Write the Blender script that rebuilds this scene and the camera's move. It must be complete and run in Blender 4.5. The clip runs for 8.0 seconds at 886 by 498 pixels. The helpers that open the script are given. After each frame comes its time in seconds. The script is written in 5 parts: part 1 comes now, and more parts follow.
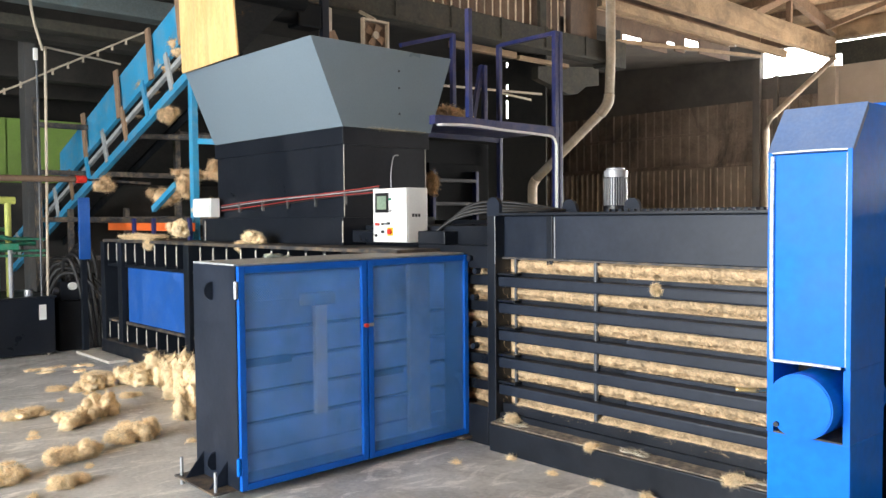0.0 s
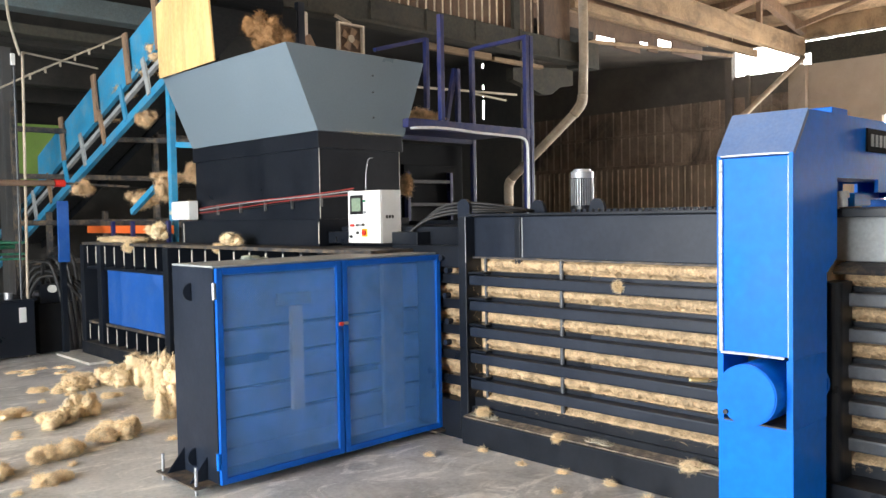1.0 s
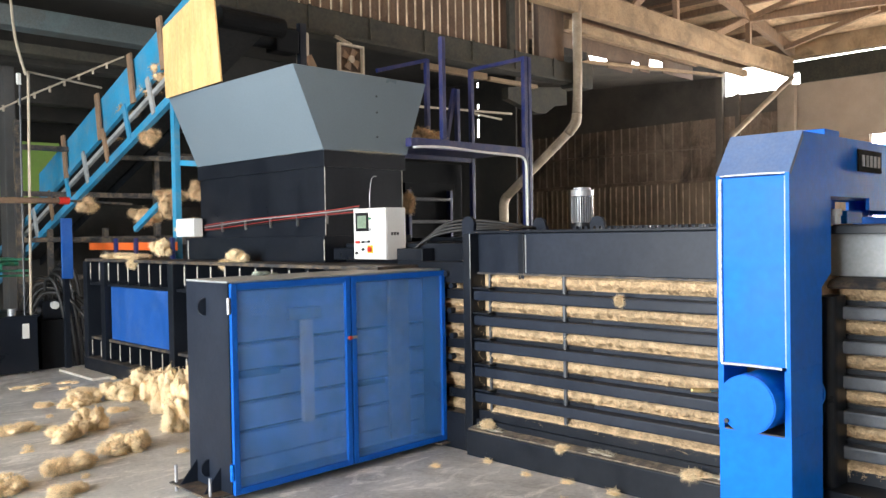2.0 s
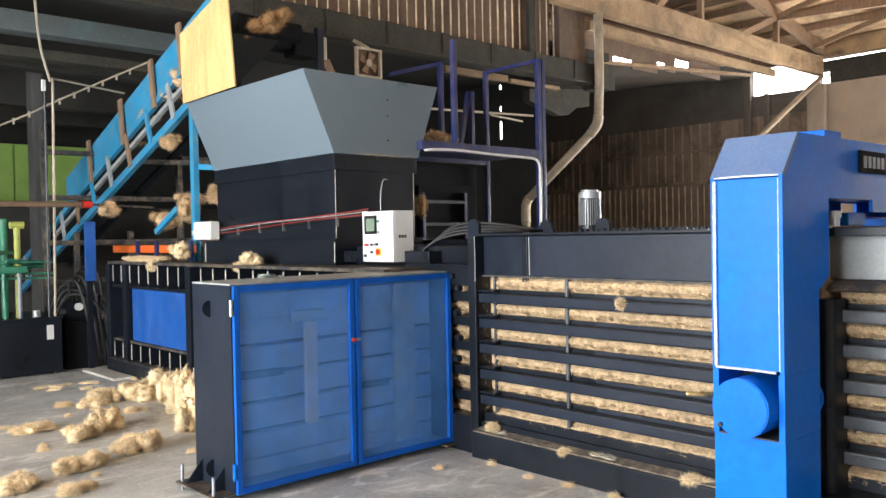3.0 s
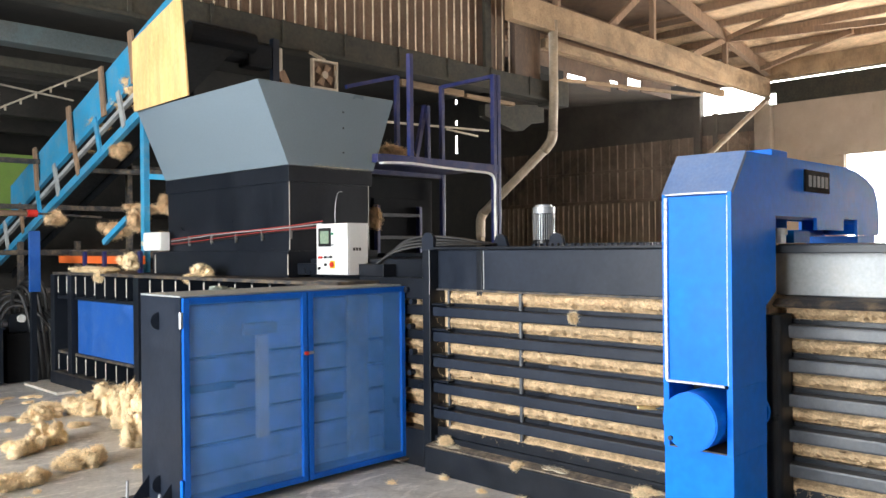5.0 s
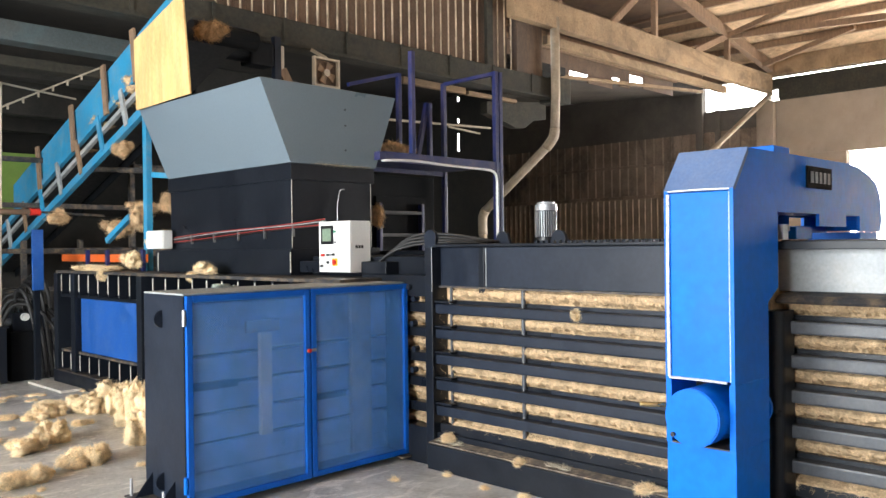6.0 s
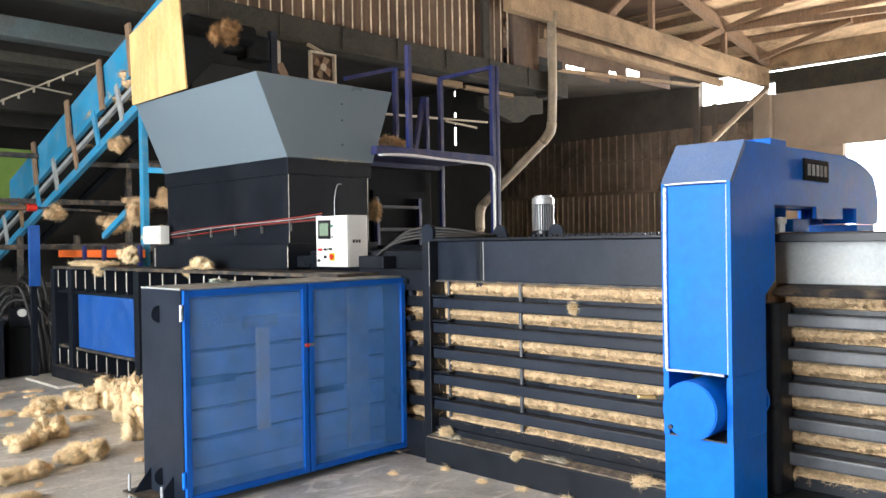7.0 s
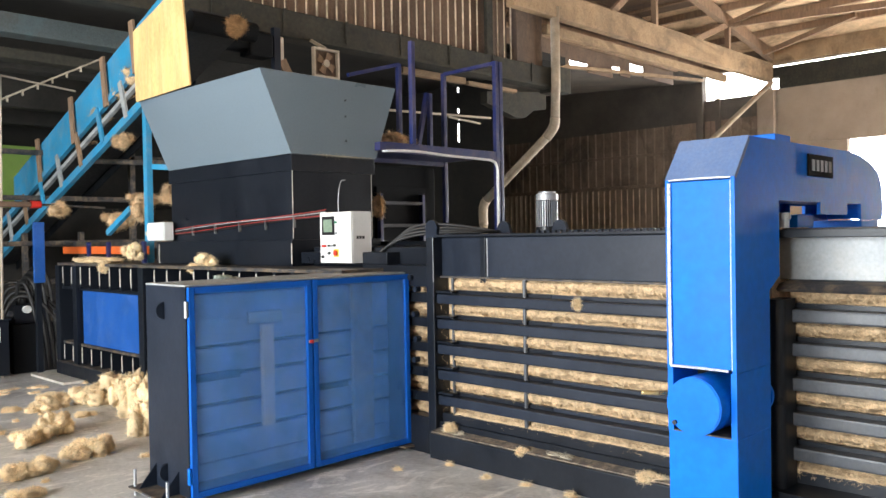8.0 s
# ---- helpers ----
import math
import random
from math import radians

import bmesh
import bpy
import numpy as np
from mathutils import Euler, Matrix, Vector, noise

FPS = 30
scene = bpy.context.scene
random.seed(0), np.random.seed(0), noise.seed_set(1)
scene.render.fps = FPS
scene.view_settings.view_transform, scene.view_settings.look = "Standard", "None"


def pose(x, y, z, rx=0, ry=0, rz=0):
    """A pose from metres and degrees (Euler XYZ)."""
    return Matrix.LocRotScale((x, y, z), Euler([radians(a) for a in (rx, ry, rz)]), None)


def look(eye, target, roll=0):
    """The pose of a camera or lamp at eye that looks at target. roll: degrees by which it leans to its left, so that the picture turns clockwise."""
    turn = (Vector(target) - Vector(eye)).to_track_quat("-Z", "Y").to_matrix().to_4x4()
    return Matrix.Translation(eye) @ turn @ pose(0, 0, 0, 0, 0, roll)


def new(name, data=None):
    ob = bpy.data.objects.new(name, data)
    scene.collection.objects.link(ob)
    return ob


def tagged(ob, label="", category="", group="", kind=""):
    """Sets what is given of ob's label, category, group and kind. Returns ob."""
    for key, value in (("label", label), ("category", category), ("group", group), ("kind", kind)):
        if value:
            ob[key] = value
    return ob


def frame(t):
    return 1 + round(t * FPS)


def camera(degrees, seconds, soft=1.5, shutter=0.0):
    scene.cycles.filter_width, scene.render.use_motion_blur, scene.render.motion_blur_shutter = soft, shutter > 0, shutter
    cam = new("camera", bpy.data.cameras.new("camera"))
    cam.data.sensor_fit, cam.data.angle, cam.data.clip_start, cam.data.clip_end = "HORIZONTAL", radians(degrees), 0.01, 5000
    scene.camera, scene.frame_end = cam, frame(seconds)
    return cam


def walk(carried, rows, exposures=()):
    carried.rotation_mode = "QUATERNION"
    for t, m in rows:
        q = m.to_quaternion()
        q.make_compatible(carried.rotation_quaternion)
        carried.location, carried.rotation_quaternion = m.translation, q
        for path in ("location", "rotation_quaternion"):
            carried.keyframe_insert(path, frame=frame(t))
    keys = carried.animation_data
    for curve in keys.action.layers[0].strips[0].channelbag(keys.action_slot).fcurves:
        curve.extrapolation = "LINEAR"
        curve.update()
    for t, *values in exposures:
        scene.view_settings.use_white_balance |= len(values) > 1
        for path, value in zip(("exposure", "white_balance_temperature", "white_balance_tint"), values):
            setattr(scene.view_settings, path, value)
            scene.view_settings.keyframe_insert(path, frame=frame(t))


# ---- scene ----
cam = camera(57.0, 8.0)
PATH = [
    (0, (0.087, 0.438, 1.629), (1.442, 1.907, 1.55), -0.5),
    (0.5, (0.094, 0.334, 1.625), (1.458, 1.793, 1.522), -0.5),
    (1, (-0.001, 0.248, 1.647), (1.387, 1.685, 1.564), -1.0),
    (1.5, (-0.204, 0.228, 1.646), (1.209, 1.643, 1.598), -1.1),
    (2.8, (-0.092, 0.083, 1.649), (1.274, 1.541, 1.617), -0.8),
    (3, (-0.064, 0.049, 1.649), (1.285, 1.524, 1.614), -1.1),
    (3.5, (-0.066, 0.051, 1.644), (1.314, 1.498, 1.611), -1.2),
    (4, (-0.054, 0.061, 1.645), (1.37, 1.465, 1.628), -0.7),
    (4.5, (-0.056, 0.058, 1.647), (1.375, 1.455, 1.645), -0.5),
    (6, (-0.064, 0.051, 1.645), (1.362, 1.453, 1.636), -0.7),
    (6.5, (-0.064, 0.049, 1.644), (1.363, 1.45, 1.629), -0.8),
    (7, (-0.063, 0.052, 1.64), (1.368, 1.45, 1.618), -0.9),
    (7.5, (-0.062, 0.051, 1.643), (1.372, 1.445, 1.615), -1.0),
    (8, (-0.071, 0.052, 1.642), (1.354, 1.455, 1.61), -1.0),
]
walk(cam, [(t, look(eye, target, roll)) for t, eye, target, roll in PATH])

# ---- world, sun, daylight through the openings ----
world = bpy.data.worlds.new("sky")
scene.world = world
world.use_nodes = True
wn = world.node_tree.nodes
sky = wn.new("ShaderNodeTexSky")
sky.sky_type = "NISHITA"
sky.sun_disc = False
sky.sun_elevation = radians(42)
sky.sun_rotation = radians(250)
wn["Background"].inputs["Strength"].default_value = 0.15
world.node_tree.links.new(sky.outputs["Color"], wn["Background"].inputs["Color"])

sun = new("sun", bpy.data.lights.new("sun", "SUN"))
sun.data.energy = 3.0
sun.data.angle = radians(0.5)
sun.data.color = (1.0, 0.94, 0.85)
sun.matrix_world = look((-20, -9, 20), (0, 0, 0))


def daylight(name, eye, target, w, h, power, colour):
    """Area lamp that stands in for sky light at a large opening of the hall."""
    lamp = new(name, bpy.data.lights.new(name, "AREA"))
    lamp.data.shape = "RECTANGLE"
    lamp.data.size, lamp.data.size_y = w, h
    lamp.data.energy = power
    lamp.data.color = colour
    lamp.matrix_world = look(eye, target)
    return lamp


daylight("gate_daylight", (-7.6, 4.0, 2.4), (0, 4.0, 2.3), 8.0, 4.6, 2400, (0.935, 0.98, 1.0))
# fill lamp added behind the camera for the faces turned to -y
daylight("rear_fill_lamp", (4.0, -12.6, 2.4), (4.0, 0, 2.2), 10.0, 4.4, 110, (0.90, 0.97, 1.0))
daylight("side_gate_daylight", (22.0, 3.6, 1.9), (10, 3.6, 2.0), 6.4, 3.4, 1550, (1.0, 0.98, 0.94))
scene.view_settings.exposure = 0.14

# ---- materials ----


def material(name, colour, rough=0.5, metal=0.0, vary=0.12, scale=6.0, bump=0.0, bump_scale=60.0, dust=None, dust_amount=0.0,
             spec=0.5, coat=0.0, stretch=(1, 1, 1), objvary=0.0, island=0.0):
    """A procedural surface: broad stains, fine grain, patches of dust and relief."""
    m = bpy.data.materials.new(name)
    m.use_nodes = True
    nt = m.node_tree
    n, l = nt.nodes, nt.links
    b = n["Principled BSDF"]
    co = n.new("ShaderNodeTexCoord")
    mp = n.new("ShaderNodeMapping")
    mp.inputs["Scale"].default_value = stretch
    geo = n.new("ShaderNodeNewGeometry")
    l.new(geo.outputs["Position"] if objvary == 0 else co.outputs["Object"], mp.inputs["Vector"])
    big = n.new("ShaderNodeTexNoise")
    big.inputs["Scale"].default_value = scale
    big.inputs["Detail"].default_value = 6
    big.inputs["Roughness"].default_value = 0.65
    fine = n.new("ShaderNodeTexNoise")
    fine.inputs["Scale"].default_value = bump_scale
    fine.inputs["Detail"].default_value = 4
    l.new(mp.outputs["Vector"], big.inputs["Vector"])
    l.new(mp.outputs["Vector"], fine.inputs["Vector"])
    ramp = n.new("ShaderNodeMapRange")
    ramp.inputs["From Min"].default_value, ramp.inputs["From Max"].default_value = 0.3, 0.7
    ramp.inputs["To Min"].default_value, ramp.inputs["To Max"].default_value = 1 - vary, 1 + vary
    l.new(big.outputs["Fac"], ramp.inputs["Value"])
    ramp2 = n.new("ShaderNodeMapRange")
    ramp2.inputs["From Min"].default_value, ramp2.inputs["From Max"].default_value = 0.3, 0.7
    ramp2.inputs["To Min"].default_value, ramp2.inputs["To Max"].default_value = 1 - vary * 0.6, 1 + vary * 0.6
    l.new(fine.outputs["Fac"], ramp2.inputs["Value"])
    mul = n.new("ShaderNodeMath")
    mul.operation = "MULTIPLY"
    l.new(ramp.outputs["Result"], mul.inputs[0])
    l.new(ramp2.outputs["Result"], mul.inputs[1])
    value = mul.outputs["Value"]
    if objvary:
        info = n.new("ShaderNodeObjectInfo")
        r3 = n.new("ShaderNodeMapRange")
        r3.inputs["To Min"].default_value, r3.inputs["To Max"].default_value = 1 - objvary, 1 + objvary
        l.new(info.outputs["Random"], r3.inputs["Value"])
        m3 = n.new("ShaderNodeMath")
        m3.operation = "MULTIPLY"
        l.new(value, m3.inputs[0])
        l.new(r3.outputs["Result"], m3.inputs[1])
        value = m3.outputs["Value"]
    if island:
        r4 = n.new("ShaderNodeMapRange")
        r4.inputs["To Min"].default_value, r4.inputs["To Max"].default_value = 1 - island, 1 + island * 0.8
        l.new(geo.outputs["Random Per Island"], r4.inputs["Value"])
        m4 = n.new("ShaderNodeMath")
        m4.operation = "MULTIPLY"
        l.new(value, m4.inputs[0])
        l.new(r4.outputs["Result"], m4.inputs[1])
        value = m4.outputs["Value"]
    sc = n.new("ShaderNodeVectorMath")
    sc.operation = "SCALE"
    sc.inputs[0].default_value = colour
    l.new(value, sc.inputs["Scale"])
    out = sc.outputs["Vector"]
    if dust:
        dn = n.new("ShaderNodeTexNoise")
        dn.inputs["Scale"].default_value = scale * 1.7
        dn.inputs["Detail"].default_value = 8
        dn.inputs["Roughness"].default_value = 0.75
        l.new(mp.outputs["Vector"], dn.inputs["Vector"])
        dr = n.new("ShaderNodeMapRange")
        dr.inputs["From Min"].default_value, dr.inputs["From Max"].default_value = 0.45, 0.75
        dr.inputs["To Max"].default_value = dust_amount
        l.new(dn.outputs["Fac"], dr.inputs["Value"])
        mix = n.new("ShaderNodeMix")
        mix.data_type = "RGBA"
        l.new(dr.outputs["Result"], mix.inputs["Factor"])
        l.new(out, mix.inputs["A"])
        mix.inputs["B"].default_value = (*dust, 1)
        out = mix.outputs["Result"]
    l.new(out, b.inputs["Base Color"])
    rr = n.new("ShaderNodeMapRange")
    rr.inputs["From Min"].default_value, rr.inputs["From Max"].default_value = 0.3, 0.7
    rr.inputs["To Min"].default_value, rr.inputs["To Max"].default_value = max(0.03, rough - 0.1), min(1, rough + 0.12)
    l.new(big.outputs["Fac"], rr.inputs["Value"])
    l.new(rr.outputs["Result"], b.inputs["Roughness"])
    b.inputs["Metallic"].default_value = metal
    b.inputs["Specular IOR Level"].default_value = spec
    b.inputs["Coat Weight"].default_value = coat
    b.inputs["Coat Roughness"].default_value = 0.15
    if bump:
        bp = n.new("ShaderNodeBump")
        bp.inputs["Strength"].default_value = bump
        bp.inputs["Distance"].default_value = 0.004
        l.new(fine.outputs["Fac"], bp.inputs["Height"])
        l.new(bp.outputs["Normal"], b.inputs["Normal"])
    return m


TAN = (0.42, 0.30, 0.17)
BLUE = material("blue_paint", (0.001, 0.15, 0.68), 0.42, vary=0.12, scale=2.2, bump=0.15, bump_scale=25, spec=0.16)
# darker copy of the blue paint: shade put into the colour
PANEL = material("shaded_blue_paint", (0.010, 0.082, 0.34), 0.45, vary=0.15, scale=3.0, bump=0.1, dust=(0.12, 0.2, 0.4), dust_amount=0.3)
MESHBLUE = material("mesh_blue_paint", (0.10, 0.33, 0.82), 0.5, vary=0.3, scale=3.0, dust=(0.24, 0.36, 0.58), dust_amount=0.45)
INNER = material("pale_blue_grey_paint", (0.34, 0.50, 0.78), 0.5, vary=0.3, scale=3.0, dust=(0.50, 0.58, 0.70), dust_amount=0.5)
MATT = material("matt_black", (0.006, 0.007, 0.009), 0.8, vary=0.2, spec=0.15)
# blue darkened for the doors, which face away from the main light
FRAMEBLUE = material("shaded_frame_blue_paint", (0.003, 0.095, 0.46), 0.4, vary=0.15, scale=3.0, bump=0.1, spec=0.25)
NAVY = material("navy_paint", (0.010, 0.019, 0.105), 0.4, vary=0.15, scale=3.0, dust=TAN, dust_amount=0.15)
BLACK = material("black_paint", (0.0085, 0.011, 0.0165), 0.36, vary=0.2, scale=2.5, bump=0.2, bump_scale=30, dust=(0.03, 0.033, 0.04), dust_amount=0.12, spec=0.3)
CHAR = material("charcoal_paint", (0.011, 0.016, 0.028), 0.40, vary=0.2, scale=2.0, bump=0.15, bump_scale=30, dust=(0.05, 0.06, 0.08), dust_amount=0.2, spec=0.32)
DUSTY = material("dusty_black_steel", (0.03, 0.03, 0.034), 0.6, vary=0.25, scale=4, bump=0.3, dust=TAN, dust_amount=0.55)
STEEL = material("mill_scale_steel", (0.22, 0.23, 0.235), 0.45, metal=0.4, vary=0.15, scale=2.0, dust=TAN, dust_amount=0.15)
# weld bead whitened to paint the bright highlight along the edges
WELD = material("weld_highlight", (0.74, 0.78, 0.82), 0.35, metal=0.4, vary=0.25, scale=40, bump=0.5)
PALETAN = material("pale_tan", (0.55, 0.52, 0.46), 0.5, vary=0.25, scale=12)
HOPPER = material("grey_blue_paint", (0.15, 0.195, 0.235), 0.34, vary=0.06, scale=0.9)
WHITE = material("white_enamel", (0.72, 0.73, 0.72), 0.4, vary=0.04, scale=6)
SCREEN = material("lcd_screen", (0.20, 0.27, 0.20), 0.2, vary=0.1, scale=30)
DARK = material("black_plastic", (0.012, 0.012, 0.014), 0.35, vary=0.1)
REDP = material("red_plastic", (0.55, 0.03, 0.02), 0.4, vary=0.1)
YELLOWP = material("yellow_plastic", (0.75, 0.45, 0.02), 0.4, vary=0.1)
GREENP = material("green_paint", (0.02, 0.20, 0.12), 0.45, vary=0.2, scale=8, dust=TAN, dust_amount=0.3)
ORANGE = material("orange_paint", (0.72, 0.13, 0.02), 0.45, vary=0.12, scale=8, dust=TAN, dust_amount=0.2)
CYAN = material("sky_blue_paint", (0.025, 0.26, 0.47), 0.42, vary=0.15, scale=3, bump=0.1, dust=TAN, dust_amount=0.3)
ALU = material("motor_aluminium", (0.38, 0.39, 0.41), 0.42, metal=0.5, vary=0.12, scale=10)
CABLE = material("black_rubber", (0.015, 0.015, 0.016), 0.55, vary=0.2, scale=20)
WCABLE = material("white_cable", (0.75, 0.75, 0.76), 0.45, vary=0.08)
RCABLE = material("red_cable", (0.30, 0.035, 0.03), 0.5, vary=0.15, scale=20)
BRASS = material("brass", (0.75, 0.58, 0.28), 0.3, metal=0.9, vary=0.1)
PLY = material("plywood", (0.66, 0.43, 0.18), 0.6, vary=0.28, scale=2.5, bump=0.2, bump_scale=40, stretch=(1, 3.0, 0.5), dust=(0.80, 0.62, 0.34), dust_amount=0.6)
WOOD = material("old_stake_wood", (0.25, 0.16, 0.10), 0.8, vary=0.3, scale=6, bump=0.4, stretch=(3, 3, 0.6))
TIMBER = material("roof_timber", (0.30, 0.20, 0.115), 0.85, vary=0.45, scale=1.5, bump=0.3, dust=(0.42, 0.31, 0.19), dust_amount=0.5)
ROOFING = material("rusty_roof_sheet", (0.60, 0.42, 0.26), 0.8, vary=0.5, scale=1.1, dust=(0.72, 0.55, 0.37), dust_amount=0.5)
CLAD = material("weathered_cladding", (0.135, 0.082, 0.052), 0.7, vary=0.4, scale=0.9, bump=0.3, dust=(0.26, 0.18, 0.115), dust_amount=0.5)
LOWCLAD = material("ribbed_lining", (0.30, 0.235, 0.18), 0.75, vary=0.4, scale=0.9, bump=0.3, dust=(0.42, 0.32, 0.23), dust_amount=0.6)
# dark cladding, its tone lifted to paint in the haze of glare
DARKCLAD = material("hazed_dark_cladding", (0.145, 0.128, 0.112), 0.85, vary=0.4, scale=0.6, bump=0.2, dust=(0.23, 0.19, 0.15), dust_amount=0.6)
TANWALL = material("tan_plaster", (0.36, 0.29, 0.23), 0.9, vary=0.2, scale=0.8, bump=0.3, dust=(0.36, 0.28, 0.2), dust_amount=0.5)
CONC = material("dark_concrete", (0.055, 0.055, 0.055), 0.9, vary=0.3, scale=1.2, bump=0.4, dust=(0.10, 0.08, 0.06), dust_amount=0.5)
PIPE = material("dusty_plastic_pipe", (0.46, 0.39, 0.30), 0.6, vary=0.2, scale=5, dust=(0.3, 0.22, 0.14), dust_amount=0.5)
GREENWALL = material("green_sheet", (0.22, 0.36, 0.07), 0.6, vary=0.15, scale=1.2, dust=(0.3, 0.3, 0.16), dust_amount=0.3)
FIBRE = material("coir_fibre", (0.62, 0.445, 0.27), 0.95, vary=0.4, scale=14, bump=1.0, bump_scale=90, dust=(0.66, 0.50, 0.31), dust_amount=0.4, spec=0.1, island=0.28)
# darker copy of the coir fibre, with shade put into its colour
FIBRED = material("shaded_coir_fibre", (0.30, 0.17, 0.08), 0.95, vary=0.4, scale=14, bump=1.0, bump_scale=90, spec=0.1, island=0.4)
FLUFF = material("loose_coir_fibre", (0.84, 0.67, 0.43), 0.95, vary=0.15, scale=14, spec=0.1, island=0.28)
PALEFIBRE = material("dusty_pale_fibre", (0.42, 0.38, 0.30), 0.95, vary=0.3, scale=14, spec=0.1, island=0.3)
# lighter grey steel; on the far bars it paints in reflected daylight
GREYLIT = material("grey_lit_steel", (0.046, 0.052, 0.063), 0.38, vary=0.2, scale=5, bump=0.2, dust=(0.14, 0.13, 0.12), dust_amount=0.3)
CONCRETE = material("floor_concrete", (0.46, 0.462, 0.455), 0.55, vary=0.28, scale=0.8, bump=0.5, bump_scale=30, dust=(0.68, 0.66, 0.62), dust_amount=0.85)
MIDCLAD = material("brown_cladding", (0.30, 0.225, 0.17), 0.8, vary=0.5, scale=0.7, bump=0.3, dust=(0.42, 0.33, 0.25), dust_amount=0.6)
BLUEBEAM = material("faded_blue_beam", (0.085, 0.105, 0.108), 0.8, vary=0.35, scale=1.0, bump=0.3, dust=(0.095, 0.078, 0.06), dust_amount=0.9)
RAG = material("grey_cloth", (0.42, 0.47, 0.42), 0.9, vary=0.3, scale=30)
GUTTER = material("dirty_beam", (0.030, 0.029, 0.022), 0.9, vary=0.5, scale=2.2, bump=0.6, bump_scale=18, dust=(0.075, 0.055, 0.035), dust_amount=0.6)
LEDGE = material("dusty_ledge", (0.10, 0.085, 0.07), 0.9, vary=0.3, scale=6, bump=0.6, dust=(0.46, 0.36, 0.25), dust_amount=0.9)
# near-black concrete: the deep room's shade is put into the colour
SHADE = material("shade_black_concrete", (0.018, 0.017, 0.015), 0.95, vary=0.4, scale=1.0, bump=0.3, dust=(0.045, 0.036, 0.028), dust_amount=0.6)
PALE = material("pale_dusty_steel", (0.30, 0.32, 0.33), 0.55, vary=0.25, scale=5, dust=(0.46, 0.43, 0.38), dust_amount=0.5)
# pale tone that paints the bright lit edges of the ribs
RIB = material("lit_rib_edge", (0.58, 0.47, 0.34), 0.7, vary=0.6, scale=3.5)
GREYBLUE = material("greyer_blue_paint", (0.10, 0.17, 0.34), 0.55, vary=0.15, scale=2.5, dust=(0.22, 0.25, 0.32), dust_amount=0.5)


def smear(m, colour, scale, lo, hi, stretch):
    """Lay pale dried smears over a material's colour."""
    n, l = m.node_tree.nodes, m.node_tree.links
    b = n["Principled BSDF"]
    old = b.inputs["Base Color"].links[0].from_socket
    geo = n.new("ShaderNodeNewGeometry")
    mp = n.new("ShaderNodeMapping")
    mp.inputs["Scale"].default_value = stretch
    mp.inputs["Rotation"].default_value = (0, 0, 0.5)
    t = n.new("ShaderNodeTexNoise")
    t.inputs["Scale"].default_value = scale
    t.inputs["Detail"].default_value = 9
    t.inputs["Roughness"].default_value = 0.72
    t.inputs["Distortion"].default_value = 0.8
    mr = n.new("ShaderNodeMapRange")
    mr.inputs["From Min"].default_value, mr.inputs["From Max"].default_value = lo, hi
    mix = n.new("ShaderNodeMix")
    mix.data_type = "RGBA"
    mix.inputs["B"].default_value = (*colour, 1)
    l.new(geo.outputs["Position"], mp.inputs["Vector"])
    l.new(mp.outputs["Vector"], t.inputs["Vector"])
    l.new(t.outputs["Fac"], mr.inputs["Value"])
    l.new(mr.outputs["Result"], mix.inputs["Factor"])
    l.new(old, mix.inputs["A"])
    l.new(mix.outputs["Result"], b.inputs["Base Color"])


smear(CONCRETE, (0.78, 0.76, 0.72), 1.6, 0.53, 0.61, (1.0, 2.2, 1))
smear(CONCRETE, (0.15, 0.13, 0.105), 0.9, 0.50, 0.80, (1.4, 1.0, 1))
smear(PLY, (0.36, 0.20, 0.07), 3.0, 0.60, 0.74, (1, 5.0, 0.35))
smear(TANWALL, (0.20, 0.155, 0.115), 0.8, 0.52, 0.75, (1, 1, 0.4))
smear(MIDCLAD, (0.07, 0.055, 0.045), 0.8, 0.48, 0.70, (1, 1, 0.5))
smear(CLAD, (0.05, 0.035, 0.027), 0.9, 0.50, 0.72, (1, 1, 0.4))
smear(LOWCLAD, (0.08, 0.06, 0.045), 0.9, 0.50, 0.72, (1, 1, 0.4))
smear(TIMBER, (0.10, 0.062, 0.035), 0.7, 0.52, 0.70, (0.5, 1, 1))
smear(ROOFING, (0.16, 0.095, 0.055), 0.7, 0.50, 0.68, (1, 0.5, 1))
smear(BLUEBEAM, (0.10, 0.15, 0.165), 0.6, 0.52, 0.66, (1, 1, 1))
YELLOWG = material("yellow_green_paint", (0.42, 0.46, 0.10), 0.5, vary=0.2, scale=8, dust=TAN, dust_amount=0.4)
LABELW = material("paper_label", (0.7, 0.7, 0.68), 0.6, vary=0.05)

# ---- building helpers ----


def cut(x0, x1, y0, y1, z0, z1, bevel=0.0, bm=None):
    """A block between two corners, its edges eased by bevel."""
    own = bm is None
    bm = bm or bmesh.new()
    g = bmesh.ops.create_cube(bm, size=1.0, matrix=Matrix.LocRotScale(((x0 + x1) / 2, (y0 + y1) / 2, (z0 + z1) / 2), None, (abs(x1 - x0), abs(y1 - y0), abs(z1 - z0))))
    if bevel and own:
        bmesh.ops.bevel(bm, geom=bm.edges[:], offset=bevel, segments=2, affect="EDGES", profile=0.6)
    elif bevel:
        edges = list({e for v in g["verts"] for e in v.link_edges})
        bmesh.ops.bevel(bm, geom=edges, offset=bevel, segments=1, affect="EDGES")
    return bm


